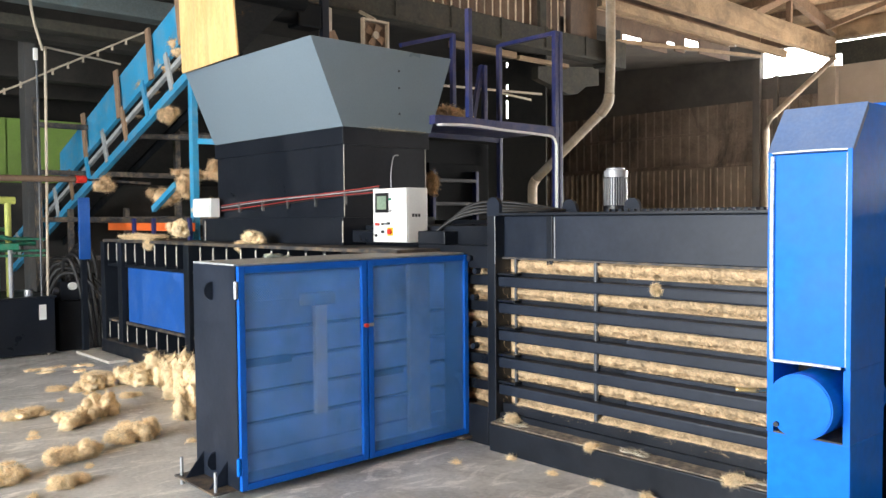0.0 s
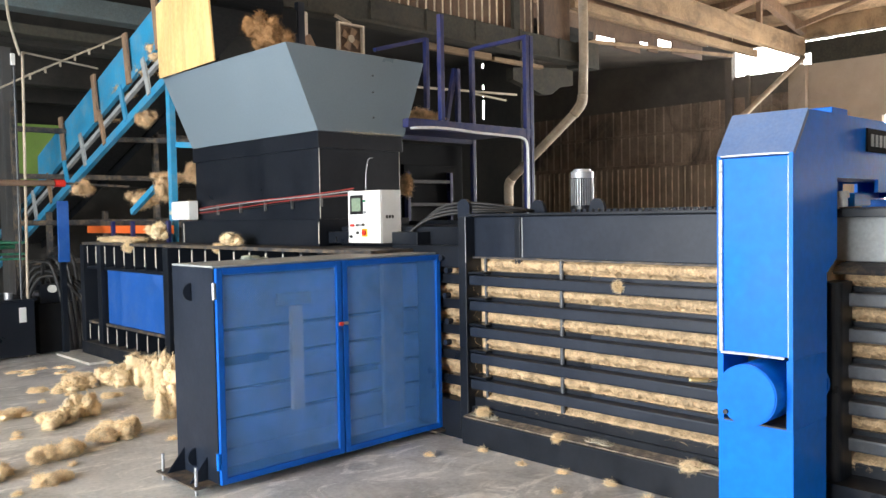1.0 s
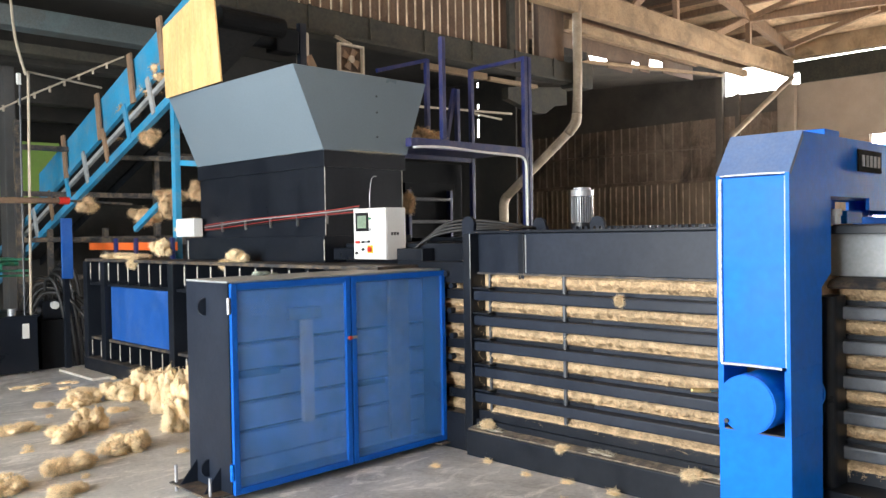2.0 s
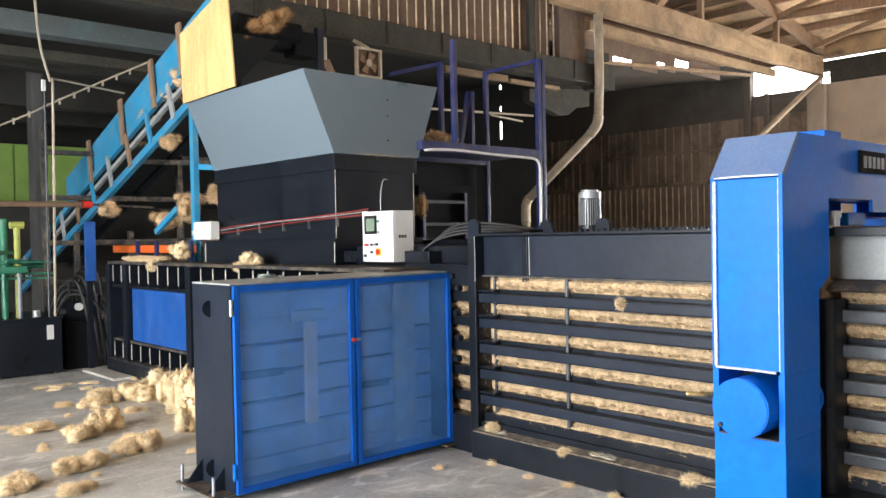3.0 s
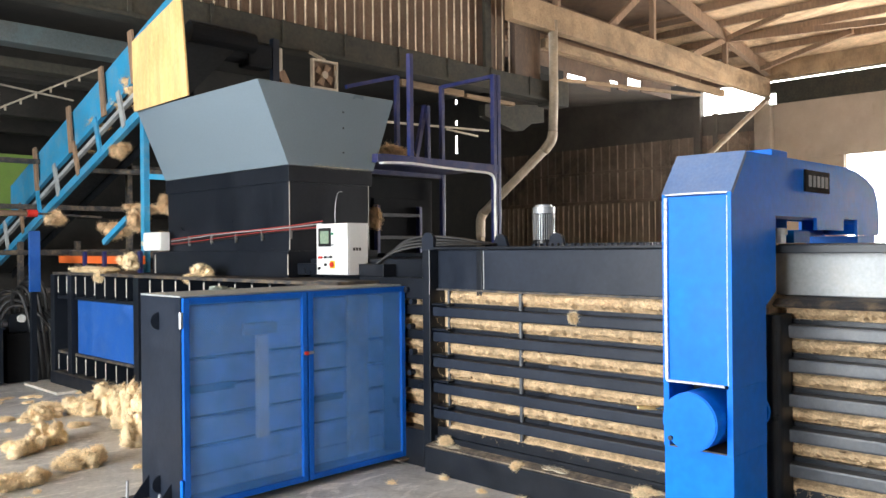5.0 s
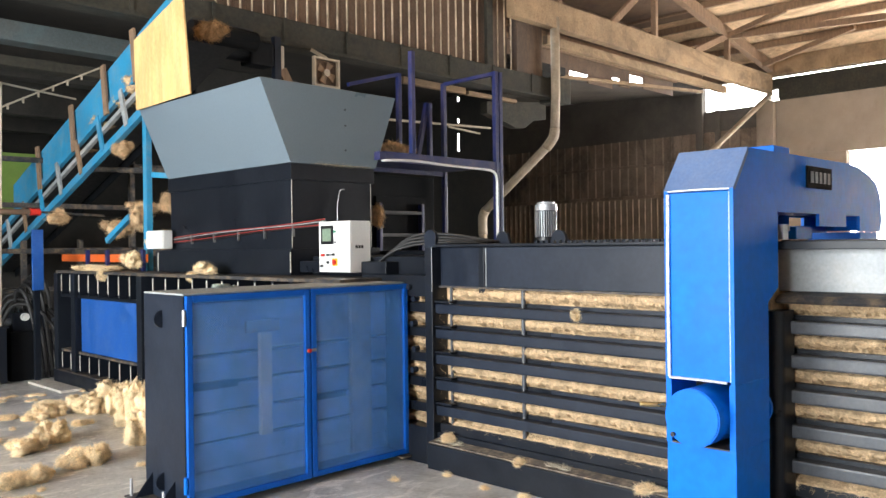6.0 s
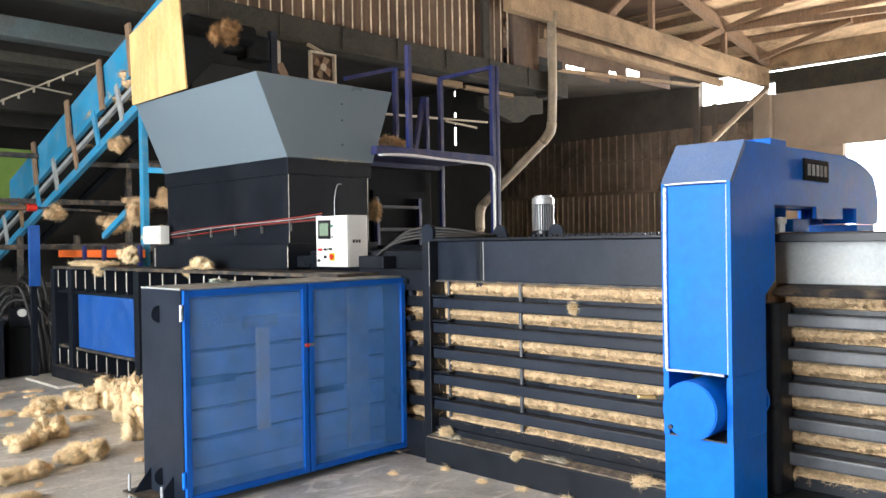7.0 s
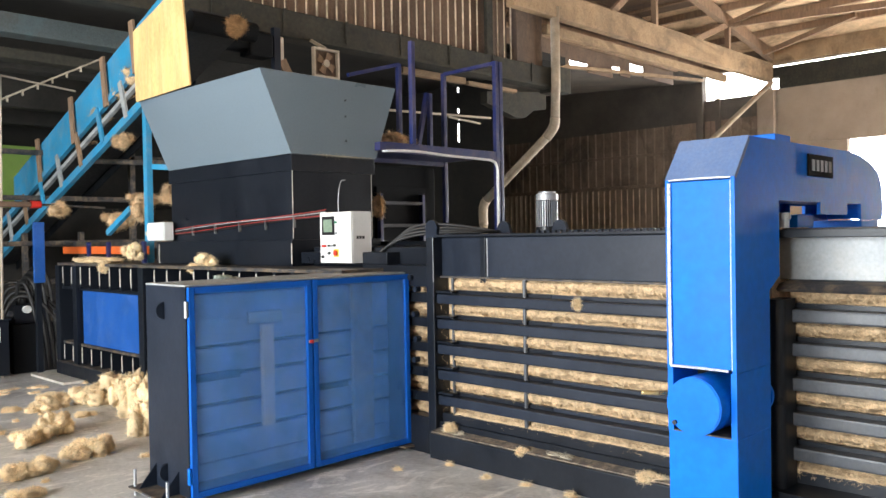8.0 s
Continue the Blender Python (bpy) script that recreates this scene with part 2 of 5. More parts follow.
def rod(a, b, r, sides=12, bm=None, r2=None):
    """A round bar from a to b."""
    bm = bm or bmesh.new()
    a, b = Vector(a), Vector(b)
    d = b - a
    m = Matrix.Translation((a + b) / 2) @ d.to_track_quat("Z", "Y").to_matrix().to_4x4()
    bmesh.ops.create_cone(bm, cap_ends=True, segments=sides, radius1=r, radius2=r if r2 is None else r2, depth=d.length, matrix=m)
    return bm


def beam(a, b, w, h, bm=None, bevel=0.0):
    """A rectangular bar from a to b, w wide and h high."""
    own = bm is None
    bm = bm or bmesh.new()
    a, b = Vector(a), Vector(b)
    d = b - a
    q = d.to_track_quat("Y", "Z")
    g = bmesh.ops.create_cube(bm, size=1.0, matrix=Matrix.LocRotScale((a + b) / 2, q, (w, d.length, h)))
    if bevel and own:
        bmesh.ops.bevel(bm, geom=bm.edges[:], offset=bevel, segments=2, affect="EDGES")
    return bm


def hose(points, r, sides=8, bm=None, smooth=4):
    """A bent tube through the points."""
    bm = bm or bmesh.new()
    pts = [Vector(p) for p in points]
    if smooth and len(pts) > 2:
        fine = []
        for i in range(len(pts) - 1):
            p0, p1, p2, p3 = pts[max(i - 1, 0)], pts[i], pts[i + 1], pts[min(i + 2, len(pts) - 1)]
            for k in range(smooth):
                u = k / smooth
                fine.append(0.5 * ((2 * p1) + (p2 - p0) * u + (2 * p0 - 5 * p1 + 4 * p2 - p3) * u * u + (3 * p1 - p0 - 3 * p2 + p3) * u ** 3))
        pts = fine + [pts[-1]]
    rings = []
    for i, p in enumerate(pts):
        d = (pts[min(i + 1, len(pts) - 1)] - pts[max(i - 1, 0)]).normalized()
        side = d.cross(Vector((0.31, 0.17, 0.93))).normalized()
        up = side.cross(d)
        rings.append([bm.verts.new(p + r * (math.cos(a) * side + math.sin(a) * up)) for a in (2 * math.pi * k / sides for k in range(sides))])
    for q0, q1 in zip(rings, rings[1:]):
        for k in range(sides):
            bm.faces.new((q0[k], q0[(k + 1) % sides], q1[(k + 1) % sides], q1[k]))
    bm.faces.new(rings[0][::-1])
    bm.faces.new(rings[-1])
    return bm


def prism(outline, axis, a, b, bm=None, bevel=0.0):
    """A plate: an outline of pairs drawn in the plane across axis, from a to b."""
    own = bm is None
    bm = bm or bmesh.new()

    def at(p, d):
        return {"x": (d, p[0], p[1]), "y": (p[0], d, p[1]), "z": (p[0], p[1], d)}[axis]
    lo = [bm.verts.new(at(p, a)) for p in outline]
    hi = [bm.verts.new(at(p, b)) for p in outline]
    k = len(outline)
    fs = [bm.faces.new(lo[::-1]), bm.faces.new(hi)]
    for i in range(k):
        fs.append(bm.faces.new((lo[i], lo[(i + 1) % k], hi[(i + 1) % k], hi[i])))
    bmesh.ops.recalc_face_normals(bm, faces=fs)
    if bevel and own:
        bmesh.ops.bevel(bm, geom=bm.edges[:], offset=bevel, segments=2, affect="EDGES")
    return bm


def mesh_of(name, bm, mat, smooth=False):
    me = bpy.data.meshes.new(name)
    bm.to_mesh(me)
    bm.free()
    me.materials.append(mat)
    if smooth:
        for p in me.polygons:
            p.use_smooth = True
    return me


def part(name, bm, mat, parent, label="", smooth=False):
    ob = new(name, mesh_of(name, bm, mat, smooth))
    ob.parent = parent
    if label:
        tagged(ob, label)
    return ob


def thing(name, label, category, group="", kind=""):
    return tagged(new(name), label, category, group, kind)


def setting(name, bm, mat, label, category="wall"):
    return tagged(new(name, mesh_of(name, bm, mat)), label, category, kind="structure")


def lump(name, mat, size, seed, strands, sub=3, length=0.05, blobs=7):
    """A fluffy fibre clump: overlapping uneven cores thickly covered with fine curved strands."""
    bm = bmesh.new()
    rng = random.Random(seed)
    tips = []
    for b in range(blobs):
        if b == 0:
            c, f = Vector((0, 0, 0)), 0.56
        else:
            a, el = rng.uniform(0, 2 * math.pi), rng.uniform(-0.5, 0.6)
            rr = rng.uniform(0.35, 0.95)
            c = Vector((size[0] * rr * math.cos(a), size[1] * rr * math.sin(a), size[2] * el * 0.7))
            f = rng.uniform(0.20, 0.42)
        g = bmesh.ops.create_icosphere(bm, subdivisions=sub if b else sub + 1, radius=1.0)
        off = Vector((seed * 3.7 + b * 9, seed * 1.3, seed * 2.1 + b))
        for v in g["verts"]:
            d = v.co.normalized()
            k = f * (1 + 0.42 * noise.noise(d * 1.7 + off) + 0.34 * noise.noise(d * 4.5 + off) + 0.30 * noise.noise(d * 11 + off) + 0.26 * noise.noise(d * 25 + off))
            v.co = c + Vector((d.x * size[0] * k, d.y * size[1] * k, d.z * size[2] * k))
            tips.append((v.co.copy(), d))
    me = mesh_of(name, bm, mat, True)
    verts = [tuple(v.co) for v in me.vertices]
    faces = [tuple(p.vertices) for p in me.polygons]
    for k in range(strands):
        p, d = rng.choice(tips)
        loose = 0.3 if k % 4 else 0.9        # most strands lie over the clump, some stand off it
        way = d * loose + Vector((rng.uniform(-1, 1), rng.uniform(-1, 1), rng.uniform(-1, 1))) * 0.9
        way.normalize()
        turn = Vector((rng.uniform(-1, 1), rng.uniform(-1, 1), rng.uniform(-1, 0.7)))
        ln = length * rng.uniform(0.4, 1.3)
        w = way.cross(d + turn * 0.2).normalized() * rng.uniform(0.0005, 0.0011)
        q0 = p + d * rng.uniform(-0.004, 0.008)
        q1 = q0 + way * ln * 0.55
        q2 = q1 + (way * 0.7 + turn).normalized() * ln * 0.45
        n = len(verts)
        verts += [tuple(q0 - w), tuple(q0 + w), tuple(q1 + w), tuple(q1 - w), tuple(q2)]
        faces += [(n, n + 1, n + 2, n + 3), (n + 3, n + 2, n + 4)]
    if strands:
        me = bpy.data.meshes.new(name)
        me.from_pydata(verts, [], faces)
        me.materials.append(mat)
        me.polygons.foreach_set("use_smooth", [True] * len(faces))
    return me


def strand(bm, q0, way, turn, ln, w):
    """One flat curved fibre."""
    q1 = q0 + way * ln * 0.4
    q2 = q1 + (way + turn * 0.5).normalized() * ln * 0.35
    q3 = q2 + (way * 0.6 + turn).normalized() * ln * 0.3
    vs = [bm.verts.new(q) for q in (q0 - w, q0 + w, q1 + w, q1 - w, q2 + w, q2 - w, q3)]
    bm.faces.new((vs[0], vs[1], vs[2], vs[3]))
    bm.faces.new((vs[3], vs[2], vs[4], vs[5]))
    bm.faces.new((vs[5], vs[4], vs[6]))

# ---- large structure ----


def ground_mesh():
    """One uneven concrete sheet, finer near the machine."""
    xs = [-400, -60, -20, -8] + [-4 + 0.25 * i for i in range(40)] + [8, 12, 18, 24, 60, 400]
    ys = [-400, -60, -20, -8, -3] + [0.25 * i for i in range(56)] + [16, 22, 60, 400]
    bm = bmesh.new()
    grid = [[bm.verts.new((x, y, 0.008 * noise.noise((x * 0.8, y * 0.8, 0)) if -4 < x < 6 and 0 < y < 14 else 0)) for y in ys] for x in xs]
    for i in range(len(xs) - 1):
        for j in range(len(ys) - 1):
            bm.faces.new((grid[i][j], grid[i + 1][j], grid[i + 1][j + 1], grid[i][j + 1]))
    return bm


setting("ground", ground_mesh(), CONCRETE, "worn grey concrete floor littered with fibre", "floor")


def ribbed(x0, x1, y, z0, z1, pitch, depth, axis="x", tops=None):
    """Corrugated sheet along x (or y) with real folds; tops gives the upper edge's height along it."""
    bm = bmesh.new()
    n = int((x1 - x0) / pitch)
    prev = None
    for i in range(n):
        for du, dd in ((0, 0), (0.62, 0), (0.70, depth), (0.92, depth)):
            u = x0 + (i + du) * pitch
            zt = tops(u) if tops else z1
            p = ((u, y - dd), (y - dd, u))[axis == "y"]
            a, b = bm.verts.new((*p, z0)), bm.verts.new((*p, zt))
            if prev:
                bm.faces.new((prev[0], a, b, prev[1]))
            prev = (a, b)
    g = bmesh.ops.extrude_face_region(bm, geom=bm.faces[:])
    vec = (0, 0.03, 0) if axis == "x" else (0.03, 0, 0)
    bmesh.ops.translate(bm, vec=vec, verts=[v for v in g["geom"] if isinstance(v, bmesh.types.BMVert)])
    bmesh.ops.recalc_face_normals(bm, faces=bm.faces[:])
    return bm


RX, RZ, PITCH = 22.05, 6.48, 0.18      # eaves line and roof pitch of the hall
RIDGE = 8.0


def roof_z(x):
    return RZ + PITCH * (RX - x) if x > RIDGE else RZ + PITCH * (RX - 2 * RIDGE + x)


# partition between hall and back room: carrying beam, cladding over it
PARTITION = setting("wall_partition", ribbed(-8.03, 11.35, 9.46, 4.74, 8, 0.178, 0.012, tops=lambda u: roof_z(u) - 0.05), CLAD, "brown weathered corrugated sheet wall over the beam")
setting("beam_partition", cut(-8, 12.55, 9.28, 9.55, 4.36, 4.74, 0.02), GUTTER, "heavy dirty concrete beam across the hall", "beam")
setting("wall_partition_panel", cut(11.36, 12.1, 9.36, 9.5, 4.745, 8.0, 0.01), CLAD, "plain brown end panel of the upper wall")
setting("beam_end_block", cut(12.3, 12.78, 9.2, 9.6, 4.30, 4.78, 0.03), GUTTER, "dirty block at the beam's end", "beam")
setting("beam_lip", cut(-8, 12.29, 9.23, 9.279, 4.36, 4.41, 0.008), GUTTER, "lower lip of the dirty beam", "trim")
for i in range(9):
    setting("beam_strap_%d" % (i + 1), cut(3.1 + 1.07 * i, 3.15 + 1.07 * i, 9.262, 9.2795, 4.412, 4.745), GUTTER, "rusty strap round the beam", "strap")
# far end wall, with the tall gate opening that shows daylight
setting("wall_east_upper", cut(22.05, 22.3, -12.5, 9.3, 3.95, 5.45), TANWALL, "tan plastered upper wall over the gate")
# fascia in a dark tone that takes in the cornice's shadow
setting("wall_east_fascia", cut(22.0, 22.3, -12.5, 9.0, 5.455, 6.035), GUTTER, "fascia board along the wall's top, shadow-dark in colour", "trim")
setting("wall_east_fascia_end", cut(22.0, 22.3, 9.001, 9.3, 5.78, 6.035), GUTTER, "end of the dark fascia board", "trim")
setting("wall_east_eave", cut(22.0, 22.3, -12.5, 9.3, 6.12, 6.6), TIMBER, "eave beam over a bright slit", "trim")
setting("wall_east_pier", cut(22.05, 22.3, 7.3, 9.3, 0, 3.945), TANWALL, "unseen tan wall that narrows the gate's light beside the gate")
# unseen wall added so the gantry's side doesn't mirror the bright gate
setting("wall_east_south", cut(22.05, 22.3, -12.5, 0.3, 0, 3.945), TANWALL, "unseen tan wall that narrows the gate's light")
# end wall of the rear aisle, in three bands, with a bright opening under the eaves
setting("wall_aisle_end", cut(22.1, 22.3, 9.301, 20.3, 0, 5.39), DARKCLAD, "dark end wall of the rear aisle")
setting("wall_aisle_end_upper", cut(22.1, 22.3, 11.22, 20.3, 5.391, 6.4), DARKCLAD, "dark upper end wall")
setting("wall_aisle_end_lintel", cut(22.1, 22.3, 9.301, 11.219, 6.14, 9.0), CLAD, "boards over the aisle's end opening")
setting("wall_aisle_end_jamb", cut(22.1, 22.3, 9.301, 9.36, 5.391, 6.139), CLAD, "boards beside the aisle's end opening")
setting("wall_middle_band", ribbed(9.6, 20.0, 22.09, 3.06, 4.8, 0.30, 0.04, axis="y"), MIDCLAD, "stained brown corrugated sheet band")
LOWERBAND = setting("wall_lower_band", ribbed(9.6, 20.0, 22.05, 0.0, 3.0, 0.21, 0.045, axis="y"), LOWCLAD, "ribbed sheet lining on the lower wall")
setting("wall_rail_1", cut(21.93, 21.99, 9.6, 20.0, 2.99, 3.09, 0.01), MIDCLAD, "horizontal rail on the sheet wall", "rail")
setting("wall_rail_2", cut(21.97, 22.03, 9.6, 20.0, 3.95, 4.03, 0.01), MIDCLAD, "horizontal rail on the sheet wall", "rail")
setting("wall_post_1", cut(21.8, 21.92, 11.1, 11.3, 0, 5.9, 0.01), DARKCLAD, "dark upright on the end wall", "post")
setting("wall_post_2", cut(21.8, 21.92, 10.6, 10.72, 0, 5.38, 0.01), DARKCLAD, "dark upright on the end wall", "post")
setting("column_corner", cut(21.78, 21.98, 9.06, 9.52, 0, 5.42, 0.02), TANWALL, "square corner post of the hall", "column")

# unseen walls added to close the hall behind the camera; their gates shape the light
setting("wall_west_upper", cut(-8.0, -7.75, -12.5, 9.3, 5.05, 6.6), TANWALL, "upper wall over the wide gate")
setting("wall_west_north", cut(-8.0, -7.75, 8.1, 22, 0, 5.045), TANWALL, "wall beside the wide gate")
setting("wall_west_south", cut(-8.0, -7.75, -12.5, -0.1, 0, 5.045), TANWALL, "wall beside the wide gate")
setting("wall_south_east", cut(9.1, 22.3, -12.9, -12.65, 0, 6.5), TANWALL, "wall behind the camera")
setting("wall_south_west", cut(-8.0, -1.1, -12.9, -12.65, 0, 6.5), TANWALL, "wall behind the camera")
setting("wall_south_upper", cut(-8.0, 22.3, -12.91, -12.66, 6.505, 10.2), TANWALL, "gable behind the camera")
setting("wall_south_lintel", cut(-1.1, 9.1, -12.9, -12.65, 4.65, 6.5), TANWALL, "unseen wall over the added rear opening")

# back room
# walls and ceiling take the near-black tone in place of real shade
setting("wall_back_room", cut(-8, 13.0, 20.0, 20.3, 0, 6.0), SHADE, "dark wall of the back room")
setting("wall_back_aisle", cut(13.11, 22.09, 20.0, 20.3, 0, 6.4), SHADE, "dark wall of the rear aisle")
setting("wall_back_room_east", cut(13.06, 13.1, 11.36, 12.41, 0, 6.0), SHADE, "dark side wall of the back room")
setting("wall_back_room_east_far", cut(13.06, 13.1, 12.48, 20, 0, 6.0), SHADE, "dark side wall of the back room")
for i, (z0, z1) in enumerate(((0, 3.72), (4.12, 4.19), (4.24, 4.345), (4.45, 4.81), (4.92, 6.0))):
    setting("wall_back_room_slit_%d" % (i + 1), cut(13.06, 13.1, 12.411, 12.479, z0, z1), SHADE, "wall strip between narrow light slits")
# unseen board added to keep the slit pane's glow out of the aisle
setting("slit_glow_blocker", cut(13.14, 13.2, 12.1, 12.95, 2.4, 5.2), SHADE, "unseen board that blocks the slit pane's glow")
setting("ceiling_back_room", cut(-8, 13.1, 9.56, 20.3, 4.95, 5.1), SHADE, "dark ceiling of the back room", "ceiling")
for i, (y, z0, z1, m) in enumerate(((11.6, 4.37, 4.64, BLUEBEAM), (12.6, 4.25, 4.40, GUTTER), (13.6, 4.3, 4.94, SHADE), (16.0, 4.1, 4.94, SHADE), (18.2, 4.1, 4.94, SHADE))):
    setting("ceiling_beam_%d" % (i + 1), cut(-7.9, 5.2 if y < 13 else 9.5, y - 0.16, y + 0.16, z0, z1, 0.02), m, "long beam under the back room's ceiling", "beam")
for i, (x, y) in enumerate(((4.02, 14.2), (8.6, 14.2), (10.6, 17.5))):
    setting("column_back_room_%d" % (i + 1), cut(x - 0.09, x + 0.09, y - 0.15, y + 0.15, 0, 4.945, 0.03), CONC, "square grey concrete column", "column")
setting("soffit_plank_1", cut(9.45, 11.02, 10.3, 10.42, 4.44, 4.55, 0.008), TIMBER, "pale plank under the back room's edge", "plank")
setting("soffit_plank_2", cut(11.1, 12.5, 10.3, 10.42, 4.44, 4.51, 0.008), TIMBER, "pale plank under the back room's edge", "plank")
setting("ceiling_beam_cross", prism([(11.75, 4.18), (12.6, 3.98), (12.9, 4.0), (13.2, 4.18), (13.6, 4.24), (13.6, 4.6), (11.75, 4.4)], "y", 10.43, 10.6), GUTTER, "dark dusty cross beam under the back room's edge", "beam")
setting("conduit_back", rod((8.9, 10.4, 3.78), (11.8, 10.4, 3.89), 0.022, 10), PIPE, "thin pale conduit slung under the beam", "conduit")
setting("conduit_back_short", rod((10.6, 10.36, 3.80), (11.45, 10.36, 3.75), 0.02, 10), PIPE, "short thin pale conduit under the beam", "conduit")
setting("hanger_stub", rod((6.28, 9.38, 3.86), (6.28, 9.38, 4.36), 0.085, 12), PIPE, "short pale pipe hanging from the beam", "pipe")
# green sheet wall seen deep in the back room, in upright sheets
green = setting("wall_green", cut(2.0, 6.35, 18.52, 18.6, 0.0, 3.7), GREENWALL, "light green sheet-metal screen", "screen")
sheet = mesh_of("sheet", cut(-0.36, 0.36, -0.03, 0.0, 0.02, 3.68, 0.008), GREENWALL)
for i in range(6):
    p = new("sheet", sheet)
    p.location = (2.2 + 0.75 * i, 18.51, 0)
    p.parent = green

# hall roof: sheets on purlins, rafters and trusses
bm = bmesh.new()
for xa, xb in ((RIDGE, RX + 0.6), (-8.5, RIDGE)):
    vs = [bm.verts.new((xa, -13, roof_z(xa) + 0.12)), bm.verts.new((xb, -13, roof_z(xb) + 0.12)), bm.verts.new((xb, 12.2, roof_z(xb) + 0.12)), bm.verts.new((xa, 12.2, roof_z(xa) + 0.12))]
    bm.faces.new(vs)
g = bmesh.ops.extrude_face_region(bm, geom=bm.faces[:])
bmesh.ops.translate(bm, vec=(0, 0, 0.05), verts=[v for v in g["geom"] if isinstance(v, bmesh.types.BMVert)])
bmesh.ops.recalc_face_normals(bm, faces=bm.faces[:])
setting("ceiling", bm, ROOFING, "pitched roof of rusty sheets", "roof")
bm = bmesh.new()
x = 0.0
while x < 21.5:
    beam((x, -12.6, roof_z(x) + 0.03), (x, 12.0, roof_z(x) + 0.03), 0.10, 0.16, bm)
    x += 0.95
setting("ceiling_purlins", bm, WOOD, "timber purlins under the roof sheets", "purlin")


def truss(y, number):
    top = 0.14
    t = setting("truss_%d" % number, beam((21.9, y, 5.88), (11.0 if number == 1 else -7.6, y, 5.88), 0.18, 0.48), TIMBER, "timber roof truss", "truss")
    part("rafter", beam((22.0, y, roof_z(22.0) - top), (RIDGE, y, roof_z(RIDGE) - top), 0.16, 0.26), WOOD, t)
    if number > 1:
        part("rafter", beam((-7.7, y, roof_z(-7.7) - top), (RIDGE, y, roof_z(RIDGE) - top), 0.16, 0.26), WOOD, t)
    for x in (19.4, 15.9, 12.4):
        part("upright", beam((x, y, 6.1), (x, y, roof_z(x) - 0.2), 0.1, 0.12), WOOD, t)
        part("diagonal", beam((x - 1.7, y, 6.1), (x, y + 0.01, roof_z(x) - 0.2), 0.09, 0.14), WOOD, t)


truss(9.2, 1)
truss(2.2, 2)
truss(-3.5, 3)
truss(-8.0, 4)
setting("brace_1", beam((19.3, 9.1, 6.72), (19.3, 2.3, 6.25), 0.1, 0.14), WOOD, "long timber brace between the trusses", "brace")
setting("brace_2", beam((19.3, 9.1, 6.74), (19.0, 7.6, 7.0), 0.1, 0.12), WOOD, "short timber brace up to the roof", "brace")
setting("brace_3", beam((21.3, 9.1, 6.3), (20.6, 6.6, 6.7), 0.1, 0.12), WOOD, "short timber brace up to the roof", "brace")
# bright daylight outside the hall, seen through its gates and gaps
GLOW = bpy.data.materials.new("overcast_glare")
GLOW.use_nodes = True
em = GLOW.node_tree.nodes.new("ShaderNodeEmission")
em.inputs["Color"].default_value = (1.0, 0.99, 0.97, 1)
em.inputs["Strength"].default_value = 16.0
GLOW.node_tree.links.new(em.outputs["Emission"], GLOW.node_tree.nodes["Material Output"].inputs["Surface"])
setting("backdrop_east", cut(60, 60.5, -60, 60, 0.0, 30), GLOW, "white hazy daylight outside", "backdrop")
setting("backdrop_slit", cut(13.11, 13.13, 12.3, 12.8, 2.6, 5.0), GLOW, "white daylight behind the narrow slits", "backdrop")
setting("backdrop_north", cut(13.5, 59.9, 40, 40.5, 0.0, 30), GLOW, "white hazy daylight outside", "backdrop")

# rear aisle: purlins, a batten, boards with gaps that let daylight in, and its roof
for i, (y, z) in enumerate(((9.75, 5.62), (10.15, 5.78), (10.6, 5.95))):
    setting("aisle_purlin_%d" % (i + 1), cut(12.7, 20.4 - i * 0.2, y - 0.06, y + 0.06, z - 0.09, z + 0.09, 0.01), TIMBER, "timber purlin of the rear aisle", "purlin")
for i, z in enumerate((6.04, 6.30, 6.62)):
    setting("aisle_rail_%d" % (i + 1), cut(12.7, 20.3, 11.04, 11.12, z - 0.05, z + 0.05, 0.01), WOOD, "dark timber rail over the rear aisle's boards", "rail")
setting("aisle_batten", prism([(12.7, 5.24), (21.9, 5.92), (21.9, 6.0), (12.7, 5.32)], "y", 11.1, 11.16), TIMBER, "pale batten under the rear aisle's eaves", "trim")
for i, (a, b, z0) in enumerate(((12.7, 15.5, 5.2), (15.501, 16.25, 5.66), (16.251, 17.3, 5.5), (17.301, 17.65, 5.76), (17.651, 18.1, 5.55), (18.101, 18.75, 5.93), (18.751, 20.3, 5.55), (20.301, 21.9, 6.32), (21.901, 22.0, 6.1))):
    setting("wall_gap_board_%d" % (i + 1), cut(a, b, 11.18, 11.21, z0 if z0 > 5.6 else 5.2 + 0.074 * (a - 12.7), 7.2), CLAD, "board hung over the aisle's opening")
setting("ceiling_aisle_front", cut(12.7, 22.3, 9.4, 11.2, 7.2, 7.3), CLAD, "low roof of the rear aisle", "ceiling")
bm = bmesh.new()
bm.faces.new([bm.verts.new(c) for c in ((12.8, 11.22, 5.24), (22.08, 11.22, 5.93), (22.08, 20.2, 6.5), (12.8, 20.2, 5.9))])
g = bmesh.ops.extrude_face_region(bm, geom=bm.faces[:])
bmesh.ops.translate(bm, vec=(0, 0, 0.05), verts=[v for v in g["geom"] if isinstance(v, bmesh.types.BMVert)])
bmesh.ops.recalc_face_normals(bm, faces=bm.faces[:])
setting("ceiling_aisle", bm, DARKCLAD, "low dark roof of the rear aisle", "ceiling")
# rib strips standing on the partition's sheets; their pale tone is painted edge light
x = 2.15
